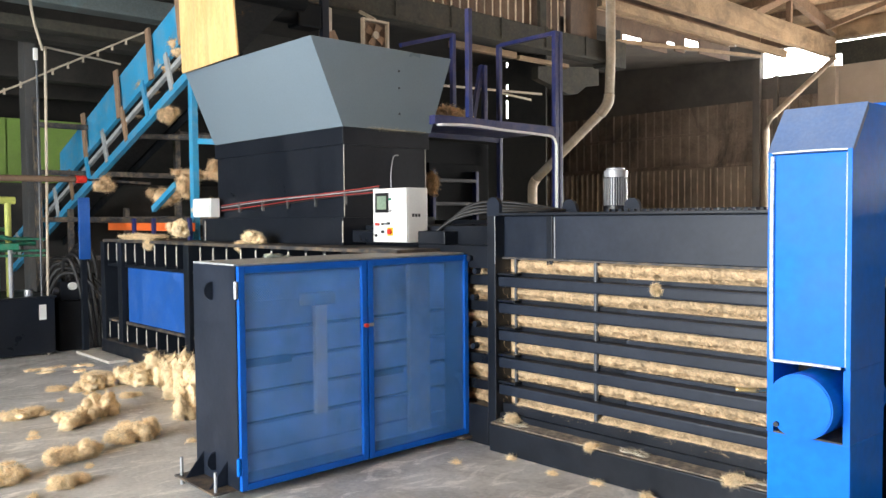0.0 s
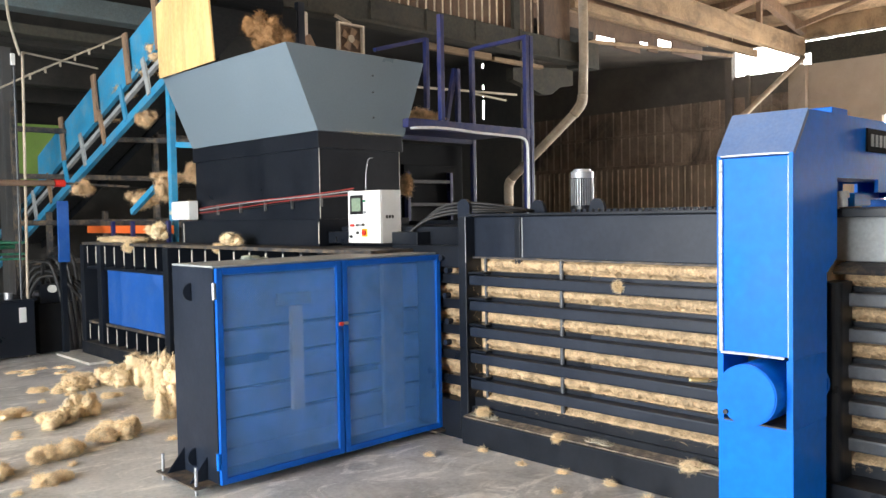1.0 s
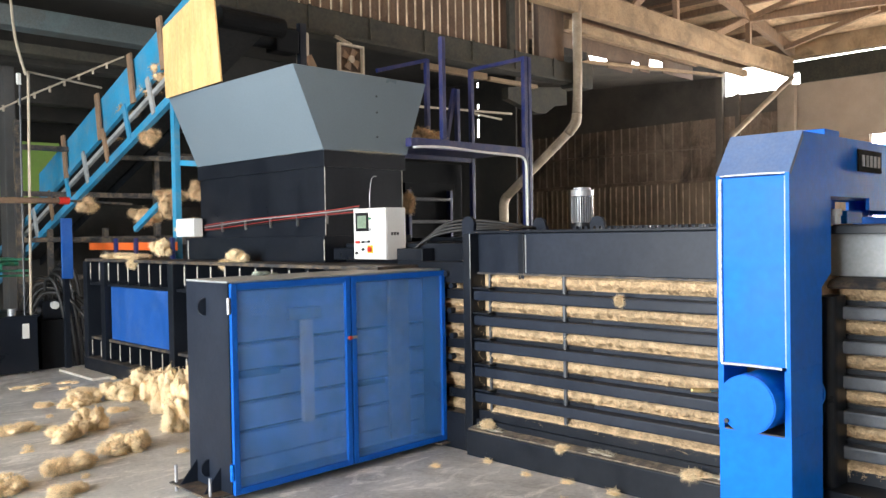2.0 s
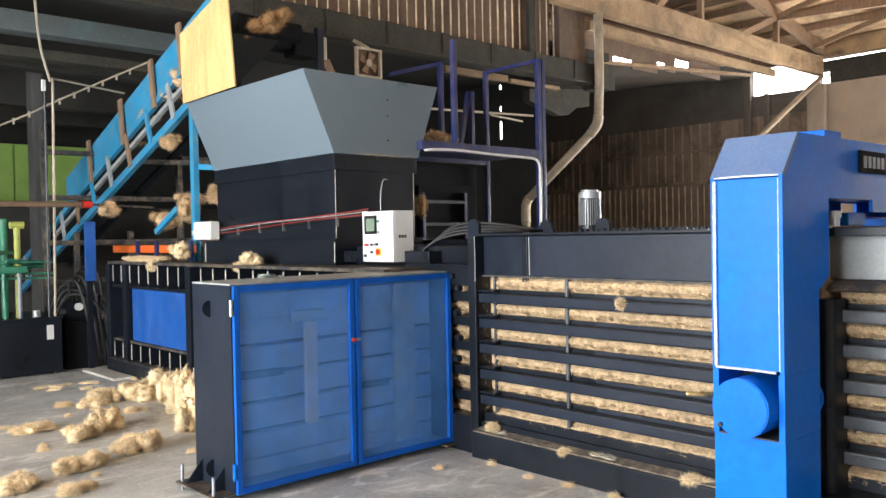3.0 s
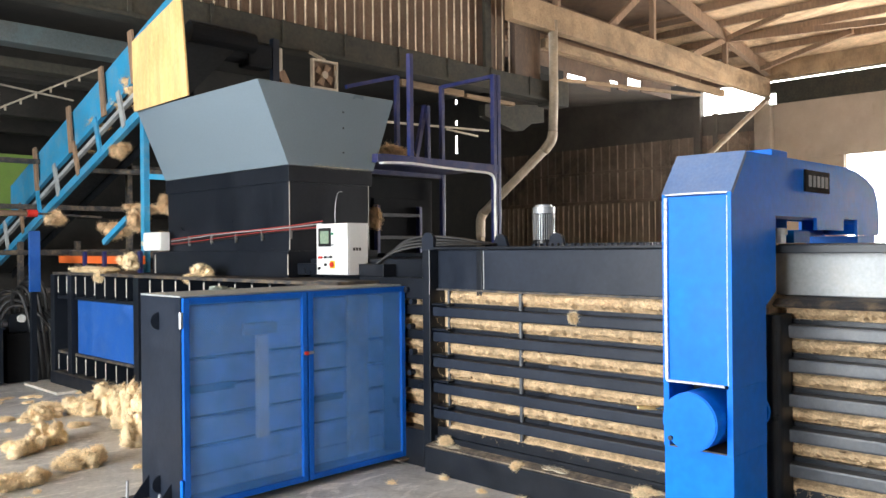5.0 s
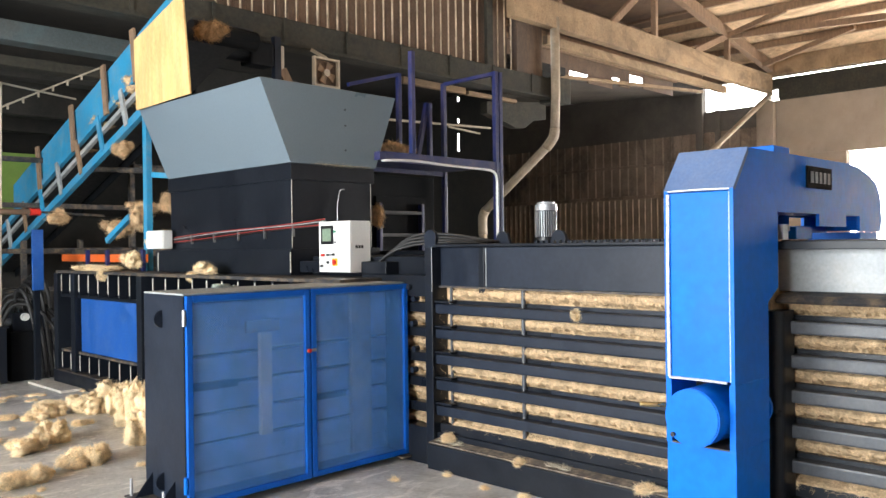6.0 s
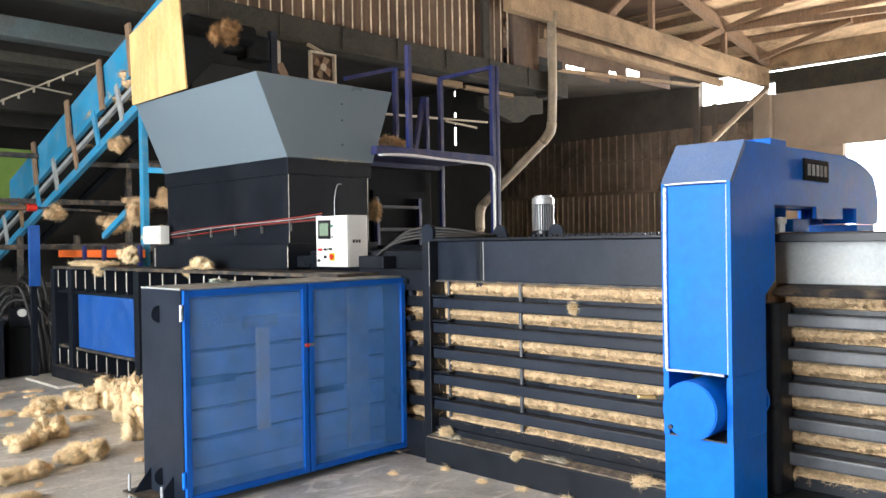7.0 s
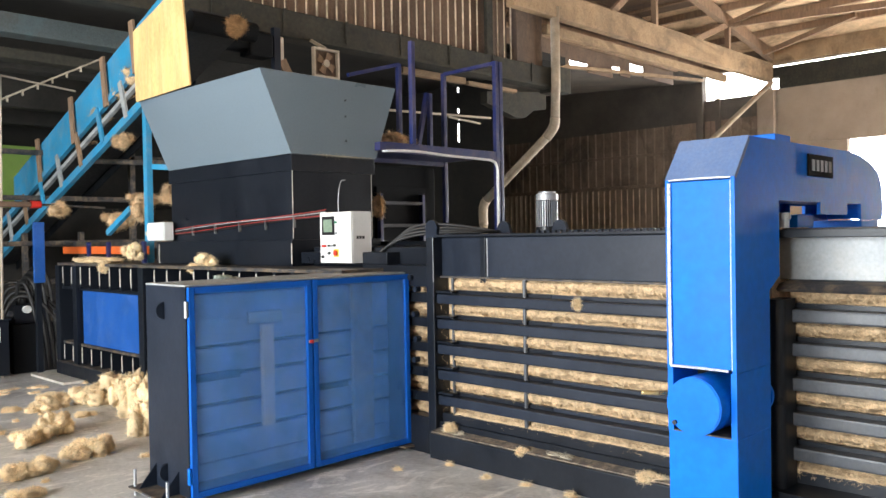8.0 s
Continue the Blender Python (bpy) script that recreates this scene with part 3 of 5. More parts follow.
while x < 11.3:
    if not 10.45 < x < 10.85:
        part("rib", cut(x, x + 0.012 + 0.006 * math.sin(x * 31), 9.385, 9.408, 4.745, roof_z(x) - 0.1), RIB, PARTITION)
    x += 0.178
# the lower band's strips carry the same painted edge light
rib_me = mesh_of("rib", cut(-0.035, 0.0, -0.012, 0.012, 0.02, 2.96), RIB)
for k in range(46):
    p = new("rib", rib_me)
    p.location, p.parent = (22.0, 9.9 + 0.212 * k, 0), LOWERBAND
setting("wall_partition_post", cut(10.52, 10.68, 9.33, 9.40, 4.745, 7.9, 0.01), GUTTER, "dark upright post on the sheet wall", "post")
# plain dark block added deep in the back room; hides the green screen's foot
setting("wall_back_block", cut(1.0, 8.4, 16.2, 17.4, 0, 2.3, 0.05), SHADE, "plain dark block added to hide the green screen's foot", "clutter")

# ---- rain pipe at the beam's end ----
rain = thing("rain_pipe", "dusty beige plastic rain pipe with two bends", "pipe")
part("pipe", hose([(12.26, 9.18, 5.85), (12.26, 9.18, 4.4), (12.22, 9.18, 3.75)], 0.085, 14, smooth=0), PIPE, rain, smooth=True)
part("bend", hose([(12.22, 9.18, 3.78), (12.2, 9.2, 3.62), (12.2, 9.36, 3.45)], 0.095, 14), PIPE, rain, smooth=True)
part("sloping_pipe", hose([(12.2, 9.34, 3.47), (12.25, 10.95, 2.33)], 0.085, 14, smooth=0), PIPE, rain, smooth=True)
part("lower_bend", hose([(12.25, 10.93, 2.35), (12.25, 11.02, 2.2), (12.25, 11.02, 1.85)], 0.095, 14), PIPE, rain, smooth=True)
part("lower_pipe", hose([(12.25, 11.02, 1.88), (12.25, 11.02, 0.0)], 0.085, 14, smooth=0), PIPE, rain, smooth=True)
down = thing("corner_drain_pipe", "pale drain pipe slanting down from the eaves corner", "pipe")
part("pipe", hose([(21.8, 9.12, 5.6), (19.05, 9.5, 3.88), (18.92, 9.5, 3.6), (18.92, 9.5, 0)], 0.07, 12, smooth=0), PIPE, down, smooth=True)

# ---- the baler ----
XB = 4.22
baler = thing("horizontal_baler", "black steel horizontal baling press packed with tan coir fibre", "baling press")
BARS = (1.175, 0.99, 0.80, 0.61, 0.42)


def chamber_side(x, y0, y1, bar_paint):
    """One open side of the bale channel: top plate, five bars, skirt and ledge."""
    top = part("top_plate", cut(x + 0.07, x + 0.13, y0, y1, 1.34, 1.63, 0.004), CHAR, baler)
    part("top_flange", cut(x - 0.01, x + 0.16, y0, y1, 1.634, 1.652, 0.003), BLACK, baler)
    part("seam_edge", cut(x + 0.05, x + 0.069, y0, y1, 1.33, 1.343), DUSTY, baler)
    for z in BARS:
        # dark lips added behind the bars for the shadow below the fibre
        part("shade_lip", cut(x + 0.078, x + 0.118, (y0 + y1) / 2 + 0.121, y1 - 0.01, z + 0.0365, z + 0.062), BLACK, baler)
        part("shade_lip", cut(x + 0.082, x + 0.118, y0 + 0.01, (y0 + y1) / 2 + 0.12, z + 0.0365, z + 0.060), CHAR, baler)
        part("bar", cut(x - 0.005, x + 0.115, y0 + 0.01, y1 - 0.01, z - 0.036, z + 0.036, 0.012), bar_paint, baler)
    part("skirt", cut(x - 0.09, x + 0.02, y0, y1, 0.0, 0.185, 0.006), BLACK, baler)
    part("ledge", prism([(x - 0.075, 0.187), (x + 0.06, 0.205), (x + 0.06, 0.215), (x - 0.075, 0.196)], "y", y0, y1), LEDGE, baler, "dusty sloping ledge strewn with fibre")
    part("inner_plate", cut(x + 0.05, x + 0.10, y0, y1, 0.19, 0.315, 0.004), BLACK, baler)


chamber_side(XB, 2.10, 4.36, CHAR)
# far bars are lighter: the sky's reflection is put into their colour
chamber_side(XB + 0.20, -0.9, 1.86, GREYLIT)
# gap strip between seam and post
part("end_post", cut(XB - 0.02, XB + 0.14, 4.362, 4.44, 0.0, 1.632, 0.006), BLACK, baler)
part("end_lug", prism([(4.34, 1.63), (4.46, 1.63)] + [(4.40 + 0.062 * math.cos(a), 1.70 + 0.062 * math.sin(a)) for a in [radians(d) for d in range(-20, 201, 20)]], "x", XB, XB + 0.03), CHAR, baler, "round lifting lug")
part("raised_plate", cut(XB + 0.05, XB + 0.069, 2.19, 3.885, 1.346, 1.628, 0.003), CHAR, baler)
part("plate_strap", cut(XB + 0.058, XB + 0.069, 3.915, 3.965, 1.30, 1.628, 0.003), BLACK, baler)
part("weld_seam", hose([(XB + 0.053, 3.89, 1.35), (XB + 0.052, 3.888, 1.46), (XB + 0.052, 3.89, 1.622)], 0.0045, 6), PALE, baler)
part("weld_seam", hose([(XB - 0.022, 4.362, 1.30), (XB - 0.022, 4.36, 1.46), (XB - 0.022, 4.362, 1.63)], 0.0028, 6), PALE, baler)
part("upright_rod", rod((XB + 0.06, 3.56, 0.32), (XB + 0.06, 3.56, 1.33), 0.016), GREYLIT, baler)
part("upright_rod", rod((XB + 0.06, 4.24, 0.32), (XB + 0.06, 4.24, 1.33), 0.012), GREYLIT, baler)
for z in BARS:
    part("bar_end", cut(XB - 0.002, XB + 0.07, 4.2, 4.357, z + 0.045, z + 0.06, 0.003), BLACK, baler)
part("top_cover", cut(XB + 0.13, 5.42, -0.9, 4.44, 1.60, 1.645, 0.004), BLACK, baler)
part("far_side", cut(5.36, 5.42, -0.9, 10.4, 0.0, 1.598), BLACK, baler)
part("floor_plate", cut(XB + 0.02, 5.36, -0.9, 4.44, 0.18, 0.25), BLACK, baler)
# channel stretch behind the cabinet, with needle slots
for z in BARS:
    part("slot_bar", cut(XB + 0.02, XB + 0.12, 4.441, 5.2, z - 0.036, z + 0.036, 0.008), BLACK, baler)
part("slot_top", cut(XB + 0.0, XB + 0.14, 4.441, 5.2, 1.26, 1.42, 0.006), BLACK, baler)
part("slot_skirt", cut(XB - 0.02, XB + 0.12, 4.441, 5.2, 0.0, 0.28, 0.006), BLACK, baler)
part("press_head", cut(XB + 0.14, 5.35, 4.445, 6.05, 1.27, 1.56, 0.01), BLACK, baler)
part("press_head_step", cut(XB + 0.0, XB + 0.138, 4.9, 6.05, 1.421, 1.52, 0.006), BLACK, baler)
# post of the far stretch beside the gantry
part("end_post", prism([(XB + 0.06 + 0.055 - 0.055 * math.cos(radians(d)), 1.857 - 0.045 * math.sin(radians(d))) for d in range(-90, 91, 15)] + [(XB + 0.24, 1.812), (XB + 0.24, 1.902)], "z", 0.0, 1.27), BLACK, baler, "rounded black corner post")
part("fibre_ledge", prism([(XB + 0.10, 1.325), (XB + 0.14, 1.352), (XB + 0.254, 1.366), (XB + 0.254, 1.335), (XB + 0.12, 1.31)], "y", -0.9, 1.86), DUSTY, baler, "dusty dark ledge over the bars")
part("steel_top_plate", cut(XB + 0.255, XB + 0.268, -0.9, 1.91, 1.37, 1.632, 0.003), STEEL, baler, "bare grey mill-scale steel plate")

stud = mesh_of("stud", cut(-0.02, 0.02, -0.014, 0.014, 1.6455, 1.672, 0.003), CHAR)
for k in range(30):
    p = new("stud", stud)
    p.location, p.parent = (4.75, 2.35 + 0.05 * k, 0), baler

# rear press section with ribs and the blue cover panel
part("rear_side", cut(3.98, 4.03, 4.95, 10.6, 0.0, 1.36), BLACK, baler)
part("rear_top", cut(3.80, 5.36, 4.95, 10.62, 1.362, 1.392, 0.004), DUSTY, baler, "dusty top flange")
part("sill", cut(3.76, 4.0, 5.3, 10.62, 0.0, 0.17, 0.008), BLACK, baler)
part("sill_top", cut(3.77, 3.98, 5.3, 10.6, 0.171, 0.178), DUSTY, baler)
part("cross_rail", cut(3.82, 3.98, 5.3, 10.6, 1.07, 1.10, 0.003), BLACK, baler)
part("cross_rail", cut(3.82, 3.98, 5.3, 10.6, 0.40, 0.43, 0.003), DUSTY, baler)
rib_hi = mesh_of("rib", cut(-0.15, 0, -0.012, 0.012, 1.102, 1.36), BLACK)
rib_lo = mesh_of("rib", cut(-0.15, 0, -0.012, 0.012, 0.18, 0.40), BLACK)
edge_hi = mesh_of("rib_edge", cut(-0.157, -0.15, -0.008, 0.008, 1.14, 1.34), PALETAN)
edge_lo = mesh_of("rib_edge", cut(-0.157, -0.15, -0.006, 0.006, 0.20, 0.38), PALETAN)
for i in range(20):
    y = 5.35 + i * 0.272
    for me, ed in ((rib_hi, edge_hi), (rib_lo, edge_lo)):
        r = new("rib", me)
        r.location, r.parent = (3.98, y, 0), baler
        e = new("rib_edge", ed)
        e.parent = r
for y in (5.3, 8.30, 10.05, 10.58):
    part("stanchion", cut(3.78, 3.98, y - 0.06, y + 0.06, 0.18, 1.36, 0.006), BLACK, baler)
part("blue_panel", cut(3.835, 3.86, 8.42, 9.94, 0.435, 1.065, 0.006), PANEL, baler, "plain blue cover panel with shade in its colour")
part("end_bracket", cut(3.8, 4.0, 10.63, 10.8, 0.75, 0.79, 0.004), BLACK, baler)

plank = tagged(new("pale_plank", mesh_of("pale_plank", cut(3.50, 3.74, 9.7, 10.75, 0.006, 0.035, 0.004), PALETAN)), "pale worn plank on the floor beside the baler", "plank")

# ---- gantry over the channel ----
gantry = thing("tension_gantry", "bright blue painted steel tension gantry straddling the baler", "press frame")
GY0, GY1 = 1.815, 2.185
outline = [(3.735, 0.945), (3.735, 1.905), (3.904, 2.115), (5.35, 2.125), (5.55, 2.11), (5.75, 2.07), (5.9, 2.02), (5.97, 1.93), (6.0, 1.78), (5.97, 1.70), (5.55, 1.70), (5.55, 1.80), (5.3, 1.80), (5.3, 1.73), (4.85, 1.73), (4.85, 1.80), (4.26, 1.80), (4.26, 1.40), (4.13, 1.33), (4.13, 0.945)]
part("frame_plate", prism(outline, "y", GY0, GY0 + 0.02), BLUE, gantry)
part("frame_plate", prism(outline, "y", GY1 - 0.02, GY1), BLUE, gantry)
part("front_plate", cut(3.742, 3.76, GY0 + 0.021, GY1 - 0.021, 0.96, 1.895, 0.003), BLUE, gantry)
part("bevel_plate", prism([(3.732, 1.908), (3.900, 2.119), (3.906, 2.09), (3.752, 1.898)], "y", GY0 - 0.002, GY1 + 0.002), GREYBLUE, gantry, "greyer blue sloping plate")
part("top_plate", cut(3.908, 5.5, GY0 + 0.021, GY1 - 0.021, 2.095, 2.112), BLUE, gantry)
part("inner_plate", cut(4.10, 4.12, GY0 + 0.021, GY1 - 0.021, 0.0, 1.33), BLUE, gantry)
part("bottom_plate", cut(4.27, 5.98, GY0 + 0.021, GY1 - 0.021, 1.81, 1.825), BLUE, gantry)
part("end_cap", prism([(5.52, 2.10), (5.74, 2.06), (5.89, 2.01), (5.96, 1.925), (5.985, 1.78), (5.96, 1.71), (5.94, 1.71), (5.965, 1.78), (5.94, 1.915), (5.875, 1.995), (5.73, 2.045), (5.52, 2.085)], "y", GY0 + 0.021, GY1 - 0.021), BLUE, gantry)
part("lower_leg", cut(3.742, 4.13, GY0, GY1, 0.0, 0.62, 0.005), BLUE, gantry)
for y in (GY0, GY1 - 0.03):
    part("side_strip", cut(3.737, 4.13, y, y + 0.03, 0.621, 0.944), BLUE, gantry)
part("far_leg", cut(5.62, 5.97, GY0 + 0.02, GY1 - 0.02, 0.0, 1.70, 0.005), BLUE, gantry)
part("recess_back", cut(4.0, 4.02, GY0 + 0.03, GY1 - 0.03, 0.62, 0.945), BLACK, gantry)
bm = rod((3.635, 1.993, 0.78), (4.0, 1.993, 0.78), 0.145, 40)
bmesh.ops.bevel(bm, geom=[e for e in bm.edges if len(e.link_faces) == 2 and e.calc_face_angle(0) > 1.0], offset=0.006, segments=2, affect="EDGES")
part("cylinder", bm, BLUE, gantry, "blue hydraulic cylinder end", smooth=False)
part("cylinder_bolt", rod((3.622, 2.09, 0.69), (3.64, 2.09, 0.69), 0.012, 8), DARK, gantry)
# gantry seams, widened and whitened as painted edge highlights
part("weld_seam", hose([(3.733, GY1 - 0.022, 0.96), (3.731, GY1 - 0.020, 1.4), (3.733, GY1 - 0.022, 1.89)], 0.0095, 6), WELD, gantry)
part("weld_seam", hose([(3.735, GY0 + 0.04, 0.955), (3.733, 2.0, 0.957), (3.735, GY1 - 0.02, 0.955)], 0.007, 6), WELD, gantry)
part("weld_seam", hose([(3.737, GY0 + 0.022, 0.96), (3.736, GY0 + 0.023, 1.4), (3.737, GY0 + 0.022, 1.89)], 0.0032, 6), WELD, gantry)
part("recess_sill", cut(3.738, 3.99, GY0 + 0.031, GY1 - 0.031, 0.621, 0.628), DUSTY, gantry, "dusty sill of the recess")
part("weld_seam", hose([(3.735, GY0 + 0.02, 1.905), (3.733, 2.0, 1.907), (3.735, GY1 - 0.02, 1.905)], 0.0045, 6), WELD, gantry)
part("bracket", cut(4.131, 4.165, GY0 + 0.02, GY0 + 0.12, 0.52, 1.02, 0.006), BLUE, gantry)
part("bracket_disc", rod((4.166, GY0 + 0.105, 0.77), (4.19, GY0 + 0.105, 0.77), 0.10, 24), BLUE, gantry)
part("top_block", cut(4.50, 4.72, 1.93, 2.10, 2.1125, 2.185, 0.006), BLUE, gantry)
plate = part("name_plate", cut(4.65, 5.03, GY0 - 0.012, GY0 - 0.001, 1.945, 2.07, 0.003), MATT, gantry, "dark rectangular plate with worn raised bars")
for k in range(5):
    part("raised_bar", cut(4.69 + 0.064 * k, 4.735 + 0.064 * k, GY0 - 0.016, GY0 - 0.0125, 1.975, 2.04), GREYLIT, plate)
part("clevis", cut(4.60, 4.84, 1.85, 2.15, 1.655, 1.729, 0.006), BLUE, gantry)
part("bolt_head", rod((4.36, 1.83, 1.655), (4.36, 1.83, 1.70), 0.03, 6), ALU, gantry)
part("bolt_head", rod((4.36, 1.83, 1.70), (4.36, 1.83, 1.735), 0.036, 12), PALE, gantry)
part("drain_valve", hose([(3.80, 2.20, 0.80), (3.74, 2.26, 0.80), (3.70, 2.32, 0.802)], 0.012, 8), BRASS, gantry, "small brass valve", smooth=True)

# ---- guard cabinet with two mesh doors ----
cab = thing("guard_cabinet", "black steel guard cabinet with two blue mesh doors", "cabinet")
CX0, CX1, CY0, CY1, CZ0, CZ1 = 2.37, 4.205, 4.665, 5.20, 0.055, 1.355
part("end_wall", cut(CX0, CX0 + 0.012, CY0 + 0.012, CY1, CZ0, CZ1, 0.003), CHAR, cab)
part("end_edge", cut(CX0 - 0.002, CX0 + 0.03, CY0, CY0 + 0.0115, CZ0, CZ1), BLACK, cab)
part("top_sheet", cut(CX0, CX1, CY0 + 0.012, CY1, CZ1 + 0.001, CZ1 + 0.013, 0.003), PALE, cab, "dusty steel top sheet")
part("bottom_sheet", cut(CX0 + 0.013, CX1, CY0 + 0.012, CY1, CZ0, CZ0 + 0.012), BLACK, cab)
part("back_sheet", cut(CX0 + 0.013, CX1, CY1 - 0.013, CY1 - 0.001, CZ0 + 0.013, CZ1 - 0.001), BLACK, cab)
part("end_wall", cut(CX1 - 0.012, CX1 - 0.001, CY0 + 0.012, CY1 - 0.014, CZ0 + 0.013, CZ1 - 0.001), BLACK, cab)
for z in (0.28, 0.47, 0.66, 0.85, 1.04, 1.2):
    part("inner_rail", cut(CX0 + 0.05, CX1 - 0.02, CY0 + 0.20, CY0 + 0.26, z - 0.084, z + 0.084, 0.012), INNER, cab)
part("inner_rail", cut(CX0 + 0.05, CX1 - 0.02, CY0 + 0.20, CY0 + 0.26, 0.075, 0.188, 0.012), INNER, cab)
part("needle_guide", cut(2.93, 3.02, CY0 + 0.03, CY0 + 0.07, 0.40, 1.08, 0.01), WHITE, cab, "pale upright channel inside the cabinet")
part("needle_guide", cut(3.74, 3.93, CY0 + 0.08, CY0 + 0.12, 0.12, 1.30, 0.01), PALE, cab)
part("cross_plate", cut(2.86, 3.12, CY0 + 0.08, CY0 + 0.11, 1.08, 1.16, 0.008), PALE, cab)
part("cross_plate", cut(2.46, 2.80, CY0 + 0.10, CY0 + 0.13, 0.74, 0.79, 0.008), MATT, cab)
part("cross_plate", cut(3.40, 3.70, CY0 + 0.10, CY0 + 0.13, 0.55, 0.59, 0.008), MATT, cab)


def mesh_panel(x0, x1, z0, z1, y, pitch, w):
    """Diamond wire mesh between the frame's bars."""
    bm = bmesh.new()
    W, H = x1 - x0, z1 - z0
    for sgn in (1, -1):
        k = -H
        while k < W:
            a0, a1 = max(0, k), min(W, k + H)
            if a1 - a0 > 0.004:
                za, zb = a0 - k, a1 - k
                if sgn < 0:
                    za, zb = H - za, H - zb
                t = w * 0.707
                yy = y + (0.0015 if sgn > 0 else -0.0015)
                p = [(x0 + a0 - t / 2, yy, z0 + za), (x0 + a0 + t / 2, yy, z0 + za), (x0 + a1 + t / 2, yy, z0 + zb), (x0 + a1 - t / 2, yy, z0 + zb)]
                q = [bm.verts.new(c) for c in p]
                r = [bm.verts.new((c[0], c[1] + 0.0012, c[2])) for c in p]
                bm.faces.new(q)
                bm.faces.new(r[::-1])
                bm.faces.new((q[0], q[3], r[3], r[0]))
                bm.faces.new((q[1], q[2], r[2], r[1]))
            k += pitch
    return bm


for x0, x1 in ((CX0 + 0.002, 3.288), (3.300, CX1)):
    door = part("door", cut(x0, x0 + 0.04, CY0 - 0.03, CY0 - 0.002, CZ0, CZ1, 0.004), FRAMEBLUE, cab, "blue framed wire mesh door")
    part("frame_bar", cut(x1 - 0.04, x1, CY0 - 0.03, CY0 - 0.002, CZ0, CZ1, 0.004), FRAMEBLUE, door)
    part("frame_bar", cut(x0 + 0.041, x1 - 0.041, CY0 - 0.03, CY0 - 0.002, CZ1 - 0.04, CZ1, 0.004), FRAMEBLUE, door)
    part("frame_bar", cut(x0 + 0.041, x1 - 0.041, CY0 - 0.03, CY0 - 0.002, CZ0, CZ0 + 0.04, 0.004), FRAMEBLUE, door)
    part("wire_mesh", mesh_panel(x0 + 0.036, x1 - 0.036, CZ0 + 0.036, CZ1 - 0.036, CY0 - 0.012, 0.0165, 0.0066), MESHBLUE, door, "blue diamond wire mesh")
latch = part("latch", cut(3.255, 3.335, CY0 - 0.042, CY0 - 0.031, 0.925, 0.945, 0.002), ALU, cab, "small latch with a red knob")
part("knob", rod((3.265, CY0 - 0.06, 0.935), (3.265, CY0 - 0.043, 0.935), 0.014, 12), REDP, latch)
for z in (1.22, 0.20):
    part("hinge", rod((CX0 - 0.012, CY0 - 0.02, z - 0.05), (CX0 - 0.012, CY0 - 0.02, z + 0.05), 0.012, 10), ALU if z > 1 else BLUE, cab)
for z in (1.2, 0.17):
    part("lug", prism([(CX0 - 0.001 - 0.055 * math.cos(radians(a)), z + 0.055 * math.sin(radians(a))) for a in range(-90, 91, 15)], "y", 4.945, 4.965), CHAR, cab)
part("foot_plate", cut(CX0 - 0.14, CX0 + 0.02, 4.70, 5.22, 0.045, 0.057, 0.002), DUSTY, cab)
for y in (4.80, 5.10):
    part("gusset", prism([(CX0 - 0.12, 0.058), (CX0 - 0.001, 0.058), (CX0 - 0.001, 0.20)], "y", y, y + 0.01), CHAR, cab)
for y in (4.74, 5.18):
    part("levelling_bolt", rod((CX0 - 0.11, y, 0.0), (CX0 - 0.11, y, 0.17), 0.010, 10), ALU, cab)
part("foot_plate", cut(CX1 - 0.10, CX1 + 0.06, 4.60, 4.72, 0.03, 0.045, 0.002), DUSTY, cab)
part("levelling_bolt", rod((CX1 + 0.02, 4.63, 0.0), (CX1 + 0.02, 4.63, 0.12), 0.010, 10), ALU, cab)

# ---- feed shaft and hopper ----
hopper = thing("feed_hopper", "grey-blue flared feed hopper on a black steel shaft", "hopper")
HX0, HX1, HY0, HY1, HZ0 = 4.16, 5.13, 6.085, 8.37, 2.40
part("shaft", prism([(HX0 + 0.02, HY0 + 0.02), (HX1 - 0.03, HY0 + 0.02), (HX1 - 0.03, HY1 - 0.02), (HX0 + 0.02, HY1 - 0.02)], "z", 1.395, 2.27), BLACK, hopper)
part("plinth", cut(HX0 - 0.03, HX1 + 0.05, HY0 - 0.02, 8.62, 1.395, 1.63, 0.004), BLACK, hopper)
part("neck", cut(HX0, HX1, HY0, HY1, 2.25, 2.395, 0.004), BLACK, hopper)
part("corner_edge", cut(HX0 + 0.017, HX0 + 0.022, HY0 + 0.017, HY0 + 0.022, 1.64, 2.25), PALETAN, hopper)
part("corner_edge", cut(HX1 - 0.033, HX1 - 0.028, HY0 + 0.017, HY0 + 0.022, 1.64, 2.25), PALETAN, hopper)
part("corner_edge", cut(HX0 - 0.036, HX0 - 0.028, HY0 - 0.028, HY0 - 0.02, 1.42, 1.6), PALETAN, hopper)
part("corner_edge", cut(HX0 - 0.036, HX0 - 0.028, 8.55, 8.562, 1.40, 1.6), PALETAN, hopper)
part("corner_edge", cut(HX0 + 0.012, HX0 + 0.02, 8.34, 8.352, 2.26, 2.37), PALETAN, hopper)
TX0, TX1, TZ = 3.85, 5.42, 3.115
bm = bmesh.new()
lo = [(HX0, HY0), (HX1 + 0.02, HY0), (HX1 + 0.02, HY1), (HX0, HY1)]
hi = [(TX0, HY0), (TX1, HY0), (TX1, HY1), (TX0, HY1)]
for i in range(4):
    j = (i + 1) % 4
    bm.faces.new([bm.verts.new(c) for c in ((*lo[i], HZ0), (*lo[j], HZ0), (*hi[j], TZ), (*hi[i], TZ))])
bmesh.ops.remove_doubles(bm, verts=bm.verts[:], dist=0.001)
